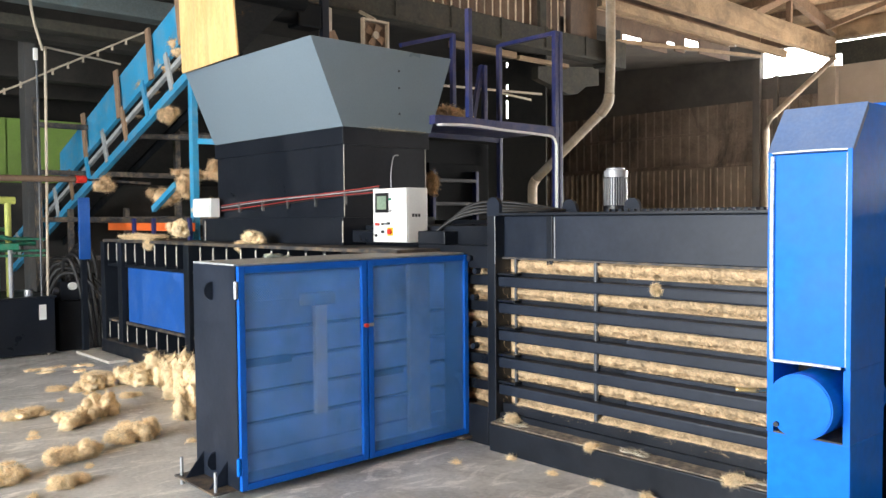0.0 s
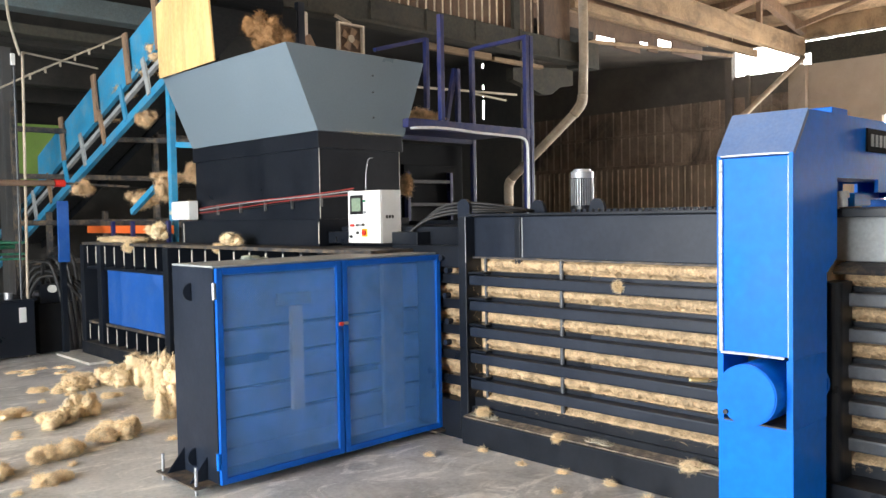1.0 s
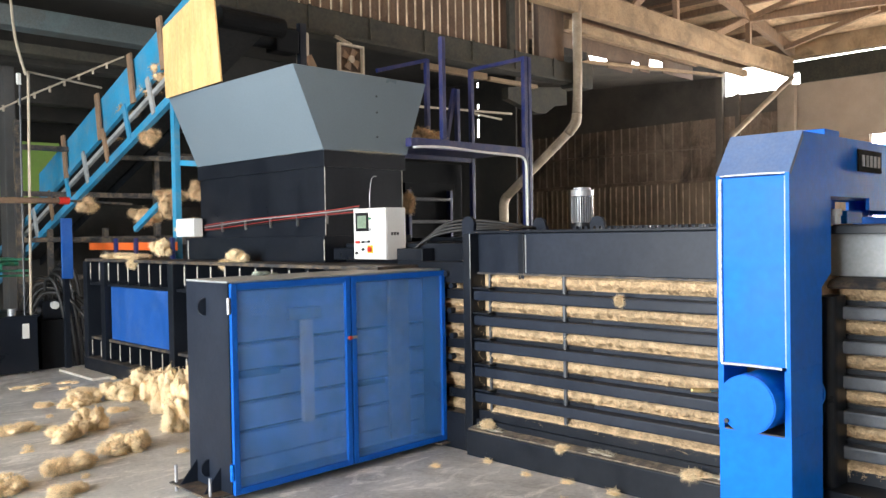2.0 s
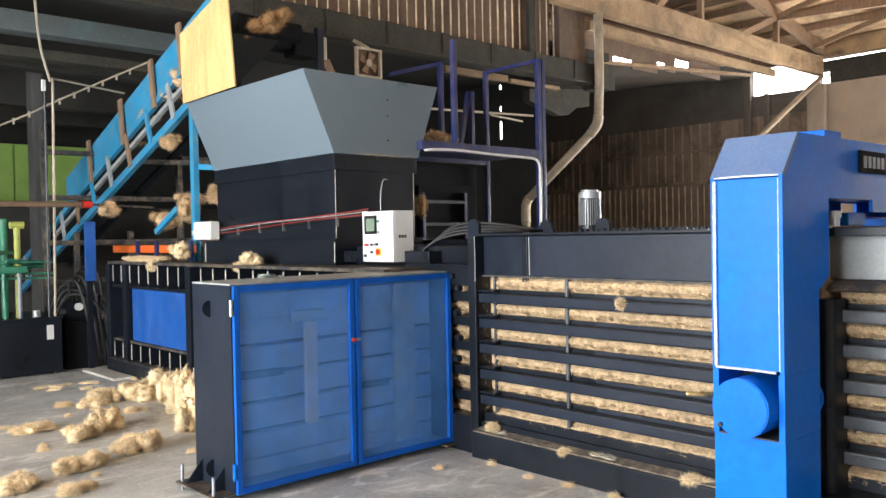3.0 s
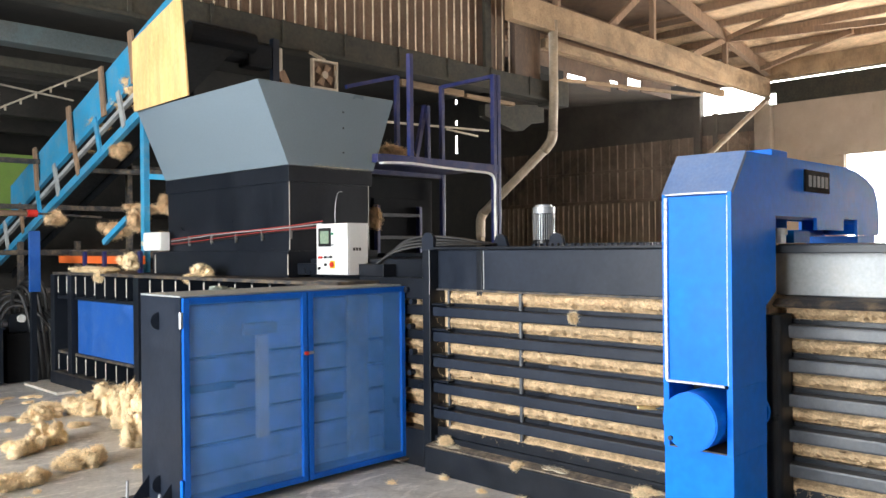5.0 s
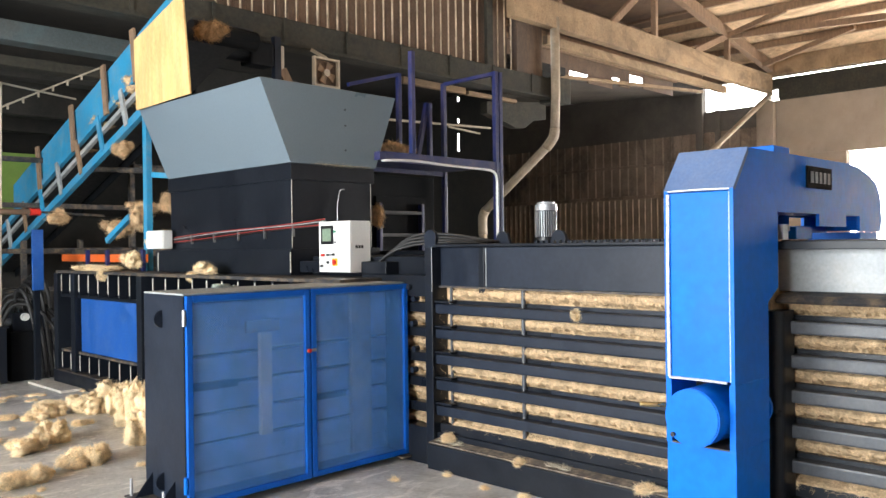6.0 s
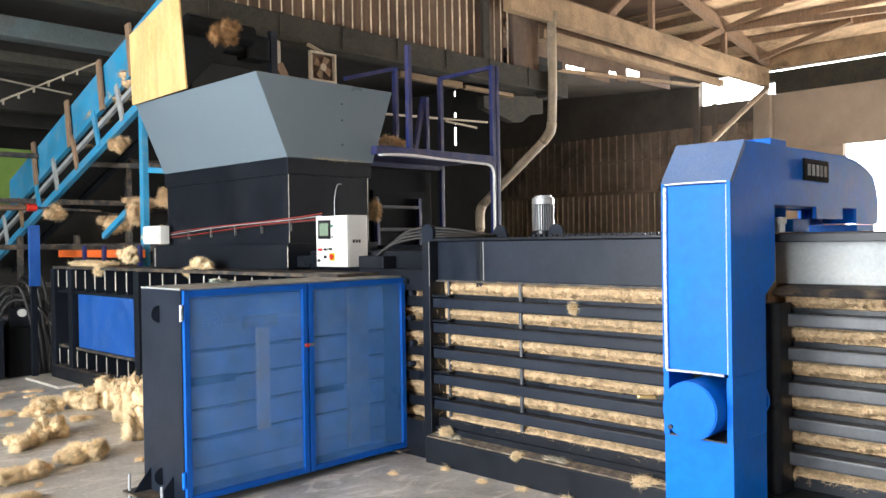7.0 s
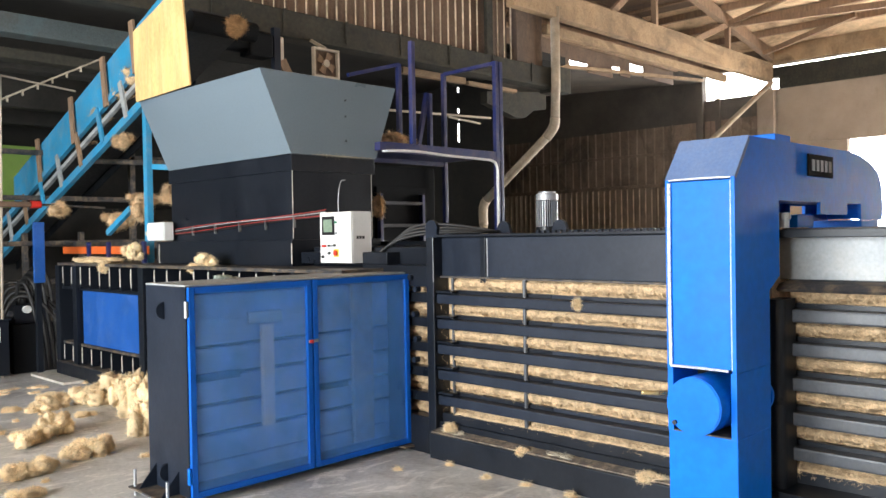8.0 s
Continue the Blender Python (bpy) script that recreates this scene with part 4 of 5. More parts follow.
bmesh.ops.recalc_face_normals(bm, faces=bm.faces[:])
g = bmesh.ops.solidify(bm, geom=bm.faces[:], thickness=0.012)
part("funnel", bm, HOPPER, hopper, "grey-blue flared sheet funnel")
for k, (y, z) in enumerate(((HY0 - 0.002, 2.93), (HY0 - 0.002, 2.78), (HY0 - 0.002, 2.55))):
    part("rivet", rod((4.78, y - 0.003, z), (4.78, y + 0.004, z), 0.009, 8), DARK, hopper)
part("hook_rod", hose([(4.75, HY0 - 0.015, 2.18), (4.69, HY0 - 0.02, 2.16), (4.66, HY0 - 0.02, 2.02), (4.66, HY0 - 0.02, 1.86)], 0.004, 6), ALU, hopper)

board = tagged(new("plywood_board", mesh_of("plywood_board", prism([(7.2, 3.12), (8.34, 3.10), (8.38, 3.84), (7.33, 4.12)], "x", 3.80, 3.82, bevel=0.003), PLY)), "yellow plywood splash board leaning above the hopper rim", "board")

# ---- control box on the baler ----
box = thing("control_box", "white electrical control box with small screen and buttons", "control box")
BX0, BX1, BY0, BY1, BZ0, BZ1 = 4.105, 4.32, 5.20, 5.615, 1.432, 1.855
part("body", cut(BX0 + 0.015, BX1, BY0, BY1, BZ0, BZ1, 0.006), WHITE, box)
door = part("door", cut(BX0, BX0 + 0.0145, BY0 + 0.002, BY1 - 0.002, BZ0 + 0.002, BZ1 - 0.002, 0.004), WHITE, box)


def on_door(name, y0, y1, z0, z1, mat, d=0.004, label=""):
    return part(name, cut(BX0 - d, BX0 - 0.0005, y0, y1, z0, z1), mat, door, label)


scr = on_door("screen_bezel", BY1 - 0.20, BY1 - 0.035, BZ1 - 0.19, BZ1 - 0.035, DARK, 0.006)
part("screen", cut(BX0 - 0.008, BX0 - 0.0065, BY1 - 0.175, BY1 - 0.06, BZ1 - 0.165, BZ1 - 0.06), SCREEN, door, "pale green display")


def button(y, z, r, mat):
    part("button", rod((BX0 - 0.016, y, z), (BX0 - 0.0005, y, z), r, 14), mat, door)


for y, z, r, m in ((BY1 - 0.05, 1.575, 0.011, REDP), (BY1 - 0.075, 1.575, 0.011, REDP), (BY1 - 0.13, 1.577, 0.010, DARK), (BY1 - 0.165, 1.577, 0.010, ALU), (BY1 - 0.205, 1.58, 0.011, DARK),
                   (BY1 - 0.13, 1.515, 0.012, DARK), (BY1 - 0.045, 1.485, 0.012, DARK), (BY1 - 0.225, 1.77, 0.010, GREENP), (BY1 - 0.225, 1.68, 0.010, ALU), (BY1 - 0.215, 1.517, 0.022, REDP)):
    button(y, z, r, m)
on_door("stop_plate", BY1 - 0.25, BY1 - 0.18, 1.485, 1.548, YELLOWP, 0.002)
for k in range(3):
    part("side_marking", cut(BX0 + 0.055 + 0.03 * k, BX0 + 0.078 + 0.03 * k, BY0 - 0.001, BY0 - 0.0002, 1.63, 1.655), DARK, box)
part("lock", rod((BX0 + 0.18, BY0 - 0.03, 1.51), (BX0 + 0.18, BY0, 1.51), 0.014, 10), DARK, box)
part("bracket", cut(BX1 + 0.001, 4.6, 5.33, 5.5, 1.395, 1.50), BLACK, box)

# ---- junction box and cable run ----
jb = thing("junction_box", "small white junction box beside the feed shaft", "junction box")
part("body", cut(4.02, 4.128, 8.22, 8.60, 1.645, 1.84, 0.008), WHITE, jb)
part("lid", cut(4.008, 4.019, 8.23, 8.59, 1.655, 1.83, 0.004), WHITE, jb)
run = thing("cable_run", "bundle of red and black cables tied along the shaft", "cable")
for k in range(5):
    pts = []
    for i in range(11):
        y = 8.24 - i * 0.262
        pts.append((4.155 - 0.006 * (k % 2) + (0.0 if y > HY0 else 0.02), y, 1.735 + 0.012 * i + 0.014 * k - 0.007 * math.sin(i * 0.63 + k * 0.8) - 0.03))
    part("cable", hose(pts, 0.005, 6), (CABLE, RCABLE, CABLE, PALE, RCABLE)[k], run, smooth=True)
for i in range(5):
    part("cable_tie", cut(4.142, 4.17, 7.85 - 0.45 * i, 7.857 - 0.45 * i, 1.69 + 0.012 * i, 1.79 + 0.012 * i), STEEL, run)
hoses = thing("hydraulic_hoses", "black hydraulic hoses looping over the baler's corner", "hose")
for k in range(4):
    part("hose", hose([(4.30 + 0.05 * k, 5.16, 1.43), (4.31 + 0.05 * k, 5.08, 1.52 + 0.025 * k), (4.38 + 0.06 * k, 4.92, 1.62 + 0.035 * k), (4.5 + 0.07 * k, 4.66, 1.665 + 0.022 * k), (4.75 + 0.05 * k, 4.3, 1.665)], 0.011 + 0.002 * (k % 2), 8), CABLE, hoses, smooth=True)

for k, (z, y) in enumerate(((1.33, 4.62), (1.24, 4.56), (1.05, 4.58), (0.86, 4.56), (0.70, 4.58))):
    part("fitting", rod((XB - 0.03, y, z), (XB + 0.02, y, z), 0.022, 10), CHAR, hoses)
loops = thing("floor_hoses", "black hydraulic hoses curving between tank and press", "hose")
for k in range(4):
    part("hose", hose([(3.3, 11.2 + 0.1 * k, 0.60 + 0.03 * k), (3.45, 11.1 + 0.1 * k, 0.95 + 0.06 * k), (3.7, 10.95 + 0.08 * k, 0.9 + 0.05 * k), (3.9, 10.75, 0.55 + 0.08 * k)], 0.025, 8), CABLE, loops, smooth=True)

# ---- electric motor ----
motor = thing("electric_motor", "silver finned electric motor standing on the baler", "motor")
MX, MY = 5.32, 4.15
part("base", rod((MX, MY, 1.6455), (MX, MY, 1.70), 0.095, 24), DARK, motor)
part("body", rod((MX, MY, 1.70), (MX, MY, 1.92), 0.072, 28), CHAR, motor)
fin = mesh_of("fin", cut(0.074, 0.09, -0.003, 0.003, 1.705, 1.915), ALU)
for k in range(28):
    f = new("fin", fin)
    f.matrix_world, f.parent = pose(MX, MY, 0, 0, 0, k * 360 / 28), motor
bm = rod((MX, MY, 1.921), (MX, MY, 1.99), 0.09, 28)
bmesh.ops.bevel(bm, geom=[e for e in bm.edges if all(v.co.z > 1.98 for v in e.verts)], offset=0.02, segments=3, affect="EDGES")
part("fan_cover", bm, ALU, motor)
for y in (4.27, 3.72):
    lugp = thing("lifting_lug", "round black lifting eye welded on the baler's top", "lug", "lifting lugs")
    part("eye", prism([(y - 0.08 + 0.0, 1.646), (y + 0.08, 1.646)] + [(y + 0.06 * math.cos(a), 1.70 + 0.05 * math.sin(a)) for a in [radians(d) for d in range(0, 181, 20)]], "x", 4.9, 4.93), CHAR, lugp)

# ---- access platform beside the hopper ----
plat = thing("access_platform", "navy steel access platform with guard rails", "platform")
part("deck", cut(5.16, 6.88, 5.98, 6.80, 2.51, 2.535), NAVY, plat)
part("edge_beam", cut(5.14, 6.88, 5.94, 5.978, 2.46, 2.56, 0.004), NAVY, plat)
part("edge_beam", cut(5.14, 6.88, 6.802, 6.84, 2.46, 2.56, 0.004), NAVY, plat)
part("end_tube", cut(5.06, 5.138, 5.92, 6.0, 2.47, 2.55, 0.004), NAVY, plat)
for x, y, z0, z1 in ((5.53, 5.96, 2.561, 3.58), (6.80, 5.96, 0.0, 3.56), (6.87, 5.96, 0.0, 3.56), (6.86, 6.82, 0.0, 3.56), (6.14, 6.82, 2.561, 3.58), (6.62, 6.82, 2.561, 3.3)):
    part("post", cut(x - 0.025, x + 0.025, y - 0.025, y + 0.025, z0, z1, 0.004), NAVY, plat)
part("rail", beam((6.84, 5.99, 3.55), (6.86, 6.8, 3.55), 0.04, 0.04), NAVY, plat)
part("rail", beam((6.14, 6.82, 3.57), (5.44, 6.85, 3.37), 0.04, 0.04), NAVY, plat)
part("brace", beam((6.42, 6.84, 2.57), (6.6, 6.84, 3.3), 0.05, 0.05), NAVY, plat)
press = thing("machine_housing", "dark steel machine housing under the platform", "machine")
part("body", cut(5.72, 6.76, 6.9, 7.9, 0.0, 2.44, 0.01), MATT, press)
part("cover", cut(5.82, 6.6, 6.86, 6.899, 1.35, 2.2, 0.006), MATT, press)
for z in (1.5, 1.75, 2.0):
    part("hinge_bar", cut(5.86, 6.46, 6.80, 6.859, z, z + 0.035, 0.003), GREYLIT if z > 1.6 else NAVY, press)
for x in (5.84, 6.48):
    part("side_bar", cut(x - 0.02, x + 0.02, 6.80, 6.859, 1.3, 2.12, 0.004), NAVY, press)
lead = thing("white_cable", "white cable clipped under the platform and down its post", "cable")
part("cable", hose([(5.1, 5.93, 2.465), (5.5, 5.925, 2.485), (6.0, 5.925, 2.47), (6.5, 5.925, 2.462), (6.70, 5.925, 2.45), (6.765, 5.925, 2.38), (6.77, 5.925, 2.2), (6.77, 5.925, 1.7), (6.77, 5.925, 0.4)], 0.014, 8), WCABLE, lead, smooth=True)

# ---- conveyor that feeds the hopper ----
conv = thing("inclined_conveyor", "sky-blue inclined belt conveyor with wooden stakes", "conveyor")
SL = -0.352


def on_belt(y):
    return 3.70 + SL * (y - 9.32)     # height of the belt along the incline


# black plate added where the conveyor's far side lies in shade
part("far_side", prism([(9.5, on_belt(9.5) - 0.12), (17.0, on_belt(17.0) - 0.12), (17.0, on_belt(17.0) + 0.4), (9.5, on_belt(9.5) + 0.4)], "x", 5.12, 5.135), MATT, conv, "far side plate, matt black in place of shade")
for x in (4.28,):
    g0, g1 = 8.35, 13.6
    part("side_guard", prism([(g0, on_belt(g0) + 0.02), (g1, on_belt(g1) + 0.02), (g1, on_belt(g1) + 0.46), (g0, on_belt(g0) + 0.46)], "x", x, x + 0.012), CYAN, conv)
    part("upper_chord", beam((x, g0, on_belt(g0) - 0.03), (x, 17.0, on_belt(17.0) - 0.03), 0.06, 0.08), CYAN, conv)
    part("mid_chord", beam((x, g0 + 0.3, on_belt(g0 + 0.3) - 0.22), (x, 17.0, on_belt(17.0) - 0.22), 0.05, 0.05), PALE, conv)
    part("lower_chord", beam((x, 9.0, on_belt(9.0) - 0.5), (x, 17.0, on_belt(17.0) - 0.5), 0.07, 0.10), CYAN, conv)
    for k in range(11):
        y = 9.55 + 0.68 * k
        part("web", beam((x - 0.035, y, on_belt(y) - 0.5), (x - 0.035, y + 0.16, on_belt(y + 0.16)), 0.03, 0.085), (PALE, CYAN, WOOD)[k % 3], conv)
part("belt", prism([(8.1, on_belt(8.1)), (17.0, on_belt(17.0)), (17.0, on_belt(17.0) - 0.02), (8.1, on_belt(8.1) - 0.02)], "x", 4.32, 5.08), CABLE, conv)
# pulley is matt black: the dark void's shade in its colour
part("head_pulley", rod((4.3, 8.1, on_belt(8.1) - 0.14), (5.1, 8.1, on_belt(8.1) - 0.14), 0.11, 20), MATT, conv)
for k, y in enumerate((9.3, 10.13, 11.16, 12.4)):
    part("stake", beam((4.24, y - 0.03, on_belt(y) - 0.10), (4.24, y + 0.06, on_belt(y) + 0.52), 0.03, 0.11), WOOD, conv, "weathered wooden stake")
for y, z0 in ((9.1, 0.0), (13.2, 0.0)):
    for x in (4.28, 5.12):
        # far legs get dark steel, not blue, to sink into the shade
        part("leg", cut(x - 0.035, x + 0.035, y - 0.045, y + 0.045, z0 if x > 5 or y > 10.6 else 1.393, on_belt(y) - 0.53, 0.005), CYAN if y < 10 else DUSTY, conv)
part("cross_brace", beam((4.32, 9.05, 2.5), (4.32, 8.5, 2.45), 0.04, 0.06), CYAN, conv)
part("knee_brace", beam((4.25, 10.15, 1.75), (4.25, 9.5, 2.03), 0.05, 0.07), CYAN, conv)
part("tie_pipe", rod((4.7, 9.1, 2.56), (4.7, 12.2, 2.83), 0.035, 10), DUSTY, conv, "dusty tie pipe")
part("tie_rail", beam((4.7, 9.1, 1.58), (4.7, 15.0, 1.64), 0.05, 0.07), DUSTY, conv)

# ---- second conveyor and pipework deep in the back room ----
rope = thing("strung_cable", "dusty cable strung with clips across the back room", "cable")
part("cable", hose([(1.6, 11.5, 2.6), (2.93, 11.5, 3.20), (3.6, 11.5, 3.57), (4.75, 11.5, 4.19)], 0.013, 6), PIPE, rope)
for k in range(11):
    u = k / 10
    part("clip", cut(2.6 + 1.9 * u - 0.012, 2.6 + 1.9 * u + 0.012, 11.49, 11.51, 2.97 + 1.02 * u, 3.05 + 1.02 * u), PIPE, rope)
pole = thing("slim_pole", "slim grey steel pole with a hanging cord", "pole")
part("pole", rod((3.23, 10.9, 0), (3.285, 10.9, 3.71), 0.017, 10), PIPE, pole)
part("pole", rod((3.18, 10.95, 0), (3.20, 10.95, 3.62), 0.013, 10), GREYLIT, pole)
part("clip", cut(3.16, 3.21, 10.92, 10.96, 3.54, 3.68, 0.008), LABELW, pole)
part("cross_bar", beam((3.285, 10.9, 3.70), (4.3, 11.2, 3.66), 0.018, 0.022), PIPE, pole)
part("cord", hose([(3.08, 10.85, 4.75), (3.13, 10.85, 4.1), (3.24, 10.85, 3.65)], 0.016, 6), PIPE, pole)
arm = thing("swing_barrier", "dark horizontal pole with a red-orange end", "barrier")
part("pole", rod((1.2, 10.3, 2.09), (3.39, 10.3, 2.10), 0.036, 12), CLAD, arm)
part("end_cap", rod((3.40, 10.3, 2.10), (3.51, 10.3, 2.10), 0.045, 12), REDP, arm)
part("thin_rod", rod((3.52, 10.3, 2.10), (4.28, 10.3, 2.07), 0.014, 8), DUSTY, arm)
part("stand", rod((2.2, 10.36, 0), (2.2, 10.36, 2.02), 0.03, 10), DUSTY, arm)
bpost = thing("blue_post", "flat blue steel plate on a dark stand", "post")
part("plate", cut(3.55, 3.68, 10.68, 10.72, 1.15, 1.90, 0.005), PANEL, bpost)
part("stand", cut(3.58, 3.65, 10.725, 10.78, 0.0, 1.85, 0.005), BLACK, bpost)
fence = thing("orange_guard", "orange guard rail on short navy posts", "guard rail")
part("board", cut(4.2, 4.23, 9.0, 11.5, 1.49, 1.585, 0.005), ORANGE, fence)
for y in (9.03, 9.99, 10.58):
    part("post", cut(4.16, 4.198, y - 0.03, y + 0.03, 1.393, 1.64, 0.004), NAVY, fence)
frame_rack = thing("storage_rack", "dark dusty steel rack behind the conveyor", "rack")
for x, y in ((3.6, 12.4), (5.6, 12.4), (7.6, 12.4)):
    part("upright", cut(x - 0.04, x + 0.04, y - 0.04, y + 0.04, 0, 3.3, 0.004), DUSTY, frame_rack)
for z in (0.5, 1.05, 1.6, 2.25, 2.9):
    part("shelf_beam", cut(3.64, 7.56, 12.36, 12.44, z, z + 0.07, 0.004), DUSTY, frame_rack)
barrel = thing("green_pipe_stand", "green and yellow valve stand beside the oil tank", "valve stand")
part("riser", rod((2.75, 11.2, 0.72), (2.75, 11.2, 1.95), 0.045, 12), GREENP, barrel)
part("cross_pipe", rod((2.3, 11.2, 1.35), (3.2, 11.2, 1.35), 0.03, 12), GREENP, barrel)
part("yellow_pipe", rod((2.88, 11.12, 0.72), (2.88, 11.12, 1.86), 0.038, 12), YELLOWG, barrel, "pale yellow-green upright pipe")
part("pipe_cap", rod((2.80, 11.12, 1.87), (2.96, 11.12, 1.87), 0.045, 12), YELLOWG, barrel)
for z in (1.22, 1.28, 1.42):
    part("thin_pipe", rod((2.3, 11.02, z), (3.3, 11.04, z - 0.02), 0.014, 8), GREENP, barrel)

fan = thing("wall_fan", "dusty square frame fan hung under the beam", "fan")
FX, FY, FZ = 6.74, 8.95, 4.0
for a, b in ((-0.215, -0.185), (0.185, 0.215)):
    part("frame_side", cut(FX + a, FX + b, FY - 0.06, FY, FZ - 0.2, FZ + 0.2, 0.004), PIPE, fan)
for z in (-0.2, 0.17):
    part("frame_side", cut(FX - 0.184, FX + 0.184, FY - 0.06, FY, FZ + z, FZ + z + 0.03, 0.004), PIPE, fan)
for k in range(4):
    part("blade", prism([(-0.03, 0.03), (0.03, 0.03), (0.06, 0.15), (-0.05, 0.15)], "y", -0.006, 0.006), WOOD, fan).matrix_local = pose(FX, FY - 0.03, FZ, 0, 25 + 90 * k, 0)
part("backing", cut(FX - 0.184, FX + 0.184, FY - 0.004, FY - 0.001, FZ - 0.165, FZ + 0.165), CLAD, fan)
part("hub", rod((FX, FY - 0.055, FZ), (FX, FY - 0.01, FZ), 0.05, 14), PIPE, fan)
part("hanger", beam((FX, FY - 0.03, FZ + 0.2), (FX, FY + 0.35, FZ + 0.40), 0.04, 0.04), PIPE, fan)

drive = thing("conveyor_drive", "dark drive unit hung beside the conveyor head", "gear drive")
part("plate", cut(5.92, 6.02, 8.92, 9.0, 3.72, 4.358, 0.006), CHAR, drive)
part("gearbox", cut(5.55, 5.9, 8.9, 9.15, 3.95, 4.25, 0.03), MATT, drive)
part("motor", rod((5.15, 9.02, 4.08), (5.55, 9.02, 4.08), 0.10, 18), MATT, drive)
part("bracket", beam((6.05, 8.96, 3.95), (6.2, 8.96, 3.70), 0.06, 0.12), WOOD, drive)

# ---- hydraulic power unit ----
hpu = thing("hydraulic_power_unit", "black hydraulic oil tank with pump fittings on top", "hydraulic unit")
part("tank", cut(1.2, 3.30, 10.85, 12.0, 0.03, 0.70, 0.01), BLACK, hpu)
part("lid", cut(1.18, 3.32, 10.83, 12.02, 0.701, 0.72, 0.004), BLACK, hpu)
part("label", cut(3.12, 3.20, 10.843, 10.849, 0.44, 0.62), LABELW, hpu, "white paper label")
part("filler_cap", rod((3.05, 11.0, 0.72), (3.05, 11.0, 0.80), 0.05, 16), ALU, hpu)
part("pump_motor", rod((1.7, 11.3, 1.02), (2.5, 11.3, 1.02), 0.18, 20), CHAR, hpu)
part("motor_foot", cut(1.8, 2.4, 11.15, 11.45, 0.721, 0.86, 0.01), BLACK, hpu)
for k, (x, z) in enumerate(((2.2, 1.42), (2.45, 1.5), (2.7, 1.38))):
    part("green_pipe", hose([(x, 11.0, 0.72), (x, 11.0, z), (x + 0.2, 11.05, z + 0.03), (x + 0.45, 11.2, z + 0.02)], 0.025, 8), GREENP, hpu)
part("manifold", cut(2.35, 2.95, 10.95, 11.2, 1.28, 1.36, 0.008), GREENP, hpu)
part("riser", rod((2.85, 10.95, 0.72), (2.85, 10.95, 1.28), 0.025, 10), ALU, hpu)

valve = thing("valve_station", "black hydraulic valve station with hoses beside the tank", "valve station")
part("body", cut(3.40, 3.92, 11.05, 11.95, 0.0, 0.62, 0.015), MATT, valve)
part("manifold", cut(3.46, 3.88, 11.15, 11.8, 0.621, 0.86, 0.012), BLACK, valve)
for k in range(4):
    part("solenoid", rod((3.40, 11.24 + 0.16 * k, 0.74), (3.459, 11.24 + 0.16 * k, 0.74), 0.045, 14), (ALU, CHAR, CHAR, ALU)[k], valve)
    part("hose", hose([(3.52 + 0.09 * k, 11.2 + 0.1 * k, 0.86), (3.5 + 0.08 * k, 11.12 + 0.1 * k, 1.12 + 0.05 * k), (3.56 + 0.08 * k, 10.98, 1.08 + 0.05 * k), (3.66 + 0.07 * k, 10.9, 0.55), (3.72 + 0.06 * k, 10.86, 0.03)], 0.024, 8), CABLE, valve, smooth=True)
part("gauge", rod((3.60, 11.1, 0.80), (3.60, 11.149, 0.80), 0.05, 18), LABELW, valve, "small pale pressure gauge")

# ---- fibre: the bale in the channel, heaps on the floor, clumps and tufts ----


def bale_face(x, y0, y1, z0, z1, seed, bulge, strands):
    """The packed fibre's side: a lumpy sheet with depth, loose ends standing out."""
    bm = bmesh.new()
    ny, nz = int((y1 - y0) / 0.014), int((z1 - z0) / 0.011)
    rng = random.Random(seed)
    rows = []
    for i in range(ny + 1):
        y = y0 + (y1 - y0) * i / ny
        row = []
        for j in range(nz + 1):
            z = z0 + (z1 - z0) * j / nz
            over = min((z - b - 0.036) for b in BARS + (0.20,) if z - b > -0.037) if z > 0.2 else 0.0
            room = 0.114 - over if z < 1.2 else 1.33 - z
            edge = 0.032 + 0.022 * noise.noise((y * 7, seed, 0)) + 0.02 * noise.noise((y * 23, seed, 5)) + 0.012 * noise.noise((y * 61, seed, z))
            puff = bulge * max(0.0, min(1.0, (over - edge) / 0.03, (room + 0.01) / 0.03))
            d = puff + 0.008 * noise.noise((y * 5, z * 9, seed)) + 0.010 * noise.noise((y * 17, z * 30, seed)) + 0.012 * noise.noise((y * 45, z * 60, seed)) + 0.012 * noise.noise((y * 2.3, z * 4, seed))
            row.append(bm.verts.new((x - d, y, z)))
        rows.append(row)
    for i in range(ny):
        for j in range(nz):
            bm.faces.new((rows[i][j], rows[i][j + 1], rows[i + 1][j + 1], rows[i + 1][j]))
    for k in range(strands):
        v = rng.choice(rng.choice(rows)).co
        way = Vector((-rng.uniform(0.0, 0.35 if k % 4 else 1.0), rng.uniform(-1, 1), rng.uniform(-0.6, 0.5))).normalized()
        turn = Vector((rng.uniform(-0.2, 0.3), rng.uniform(-1, 1), rng.uniform(-1, 0.5)))
        w = way.cross(Vector((-1, 0.1, 0.1))).normalized() * rng.uniform(0.0004, 0.0009)
        strand(bm, v - Vector((rng.uniform(0.0, 0.006), 0, 0)), way, turn, rng.uniform(0.010, 0.032), w)
    return bm


bale = thing("fibre_bale", "compressed tan coir fibre bale inside the channel", "bale")
part("side_face", bale_face(XB + 0.115, 2.05, 4.26, 0.25, 1.345, 3, 0.055, 30000), FIBRE, bale, smooth=False)
part("side_face", bale_face(XB + 0.315, 0.2, 1.84, 0.25, 1.35, 5, 0.062, 20000), FIBRE, bale, smooth=False)
part("side_face", bale_face(XB + 0.11, 4.36, 5.2, 0.28, 1.26, 7, 0.05, 2500), FIBRE, bale, smooth=False)
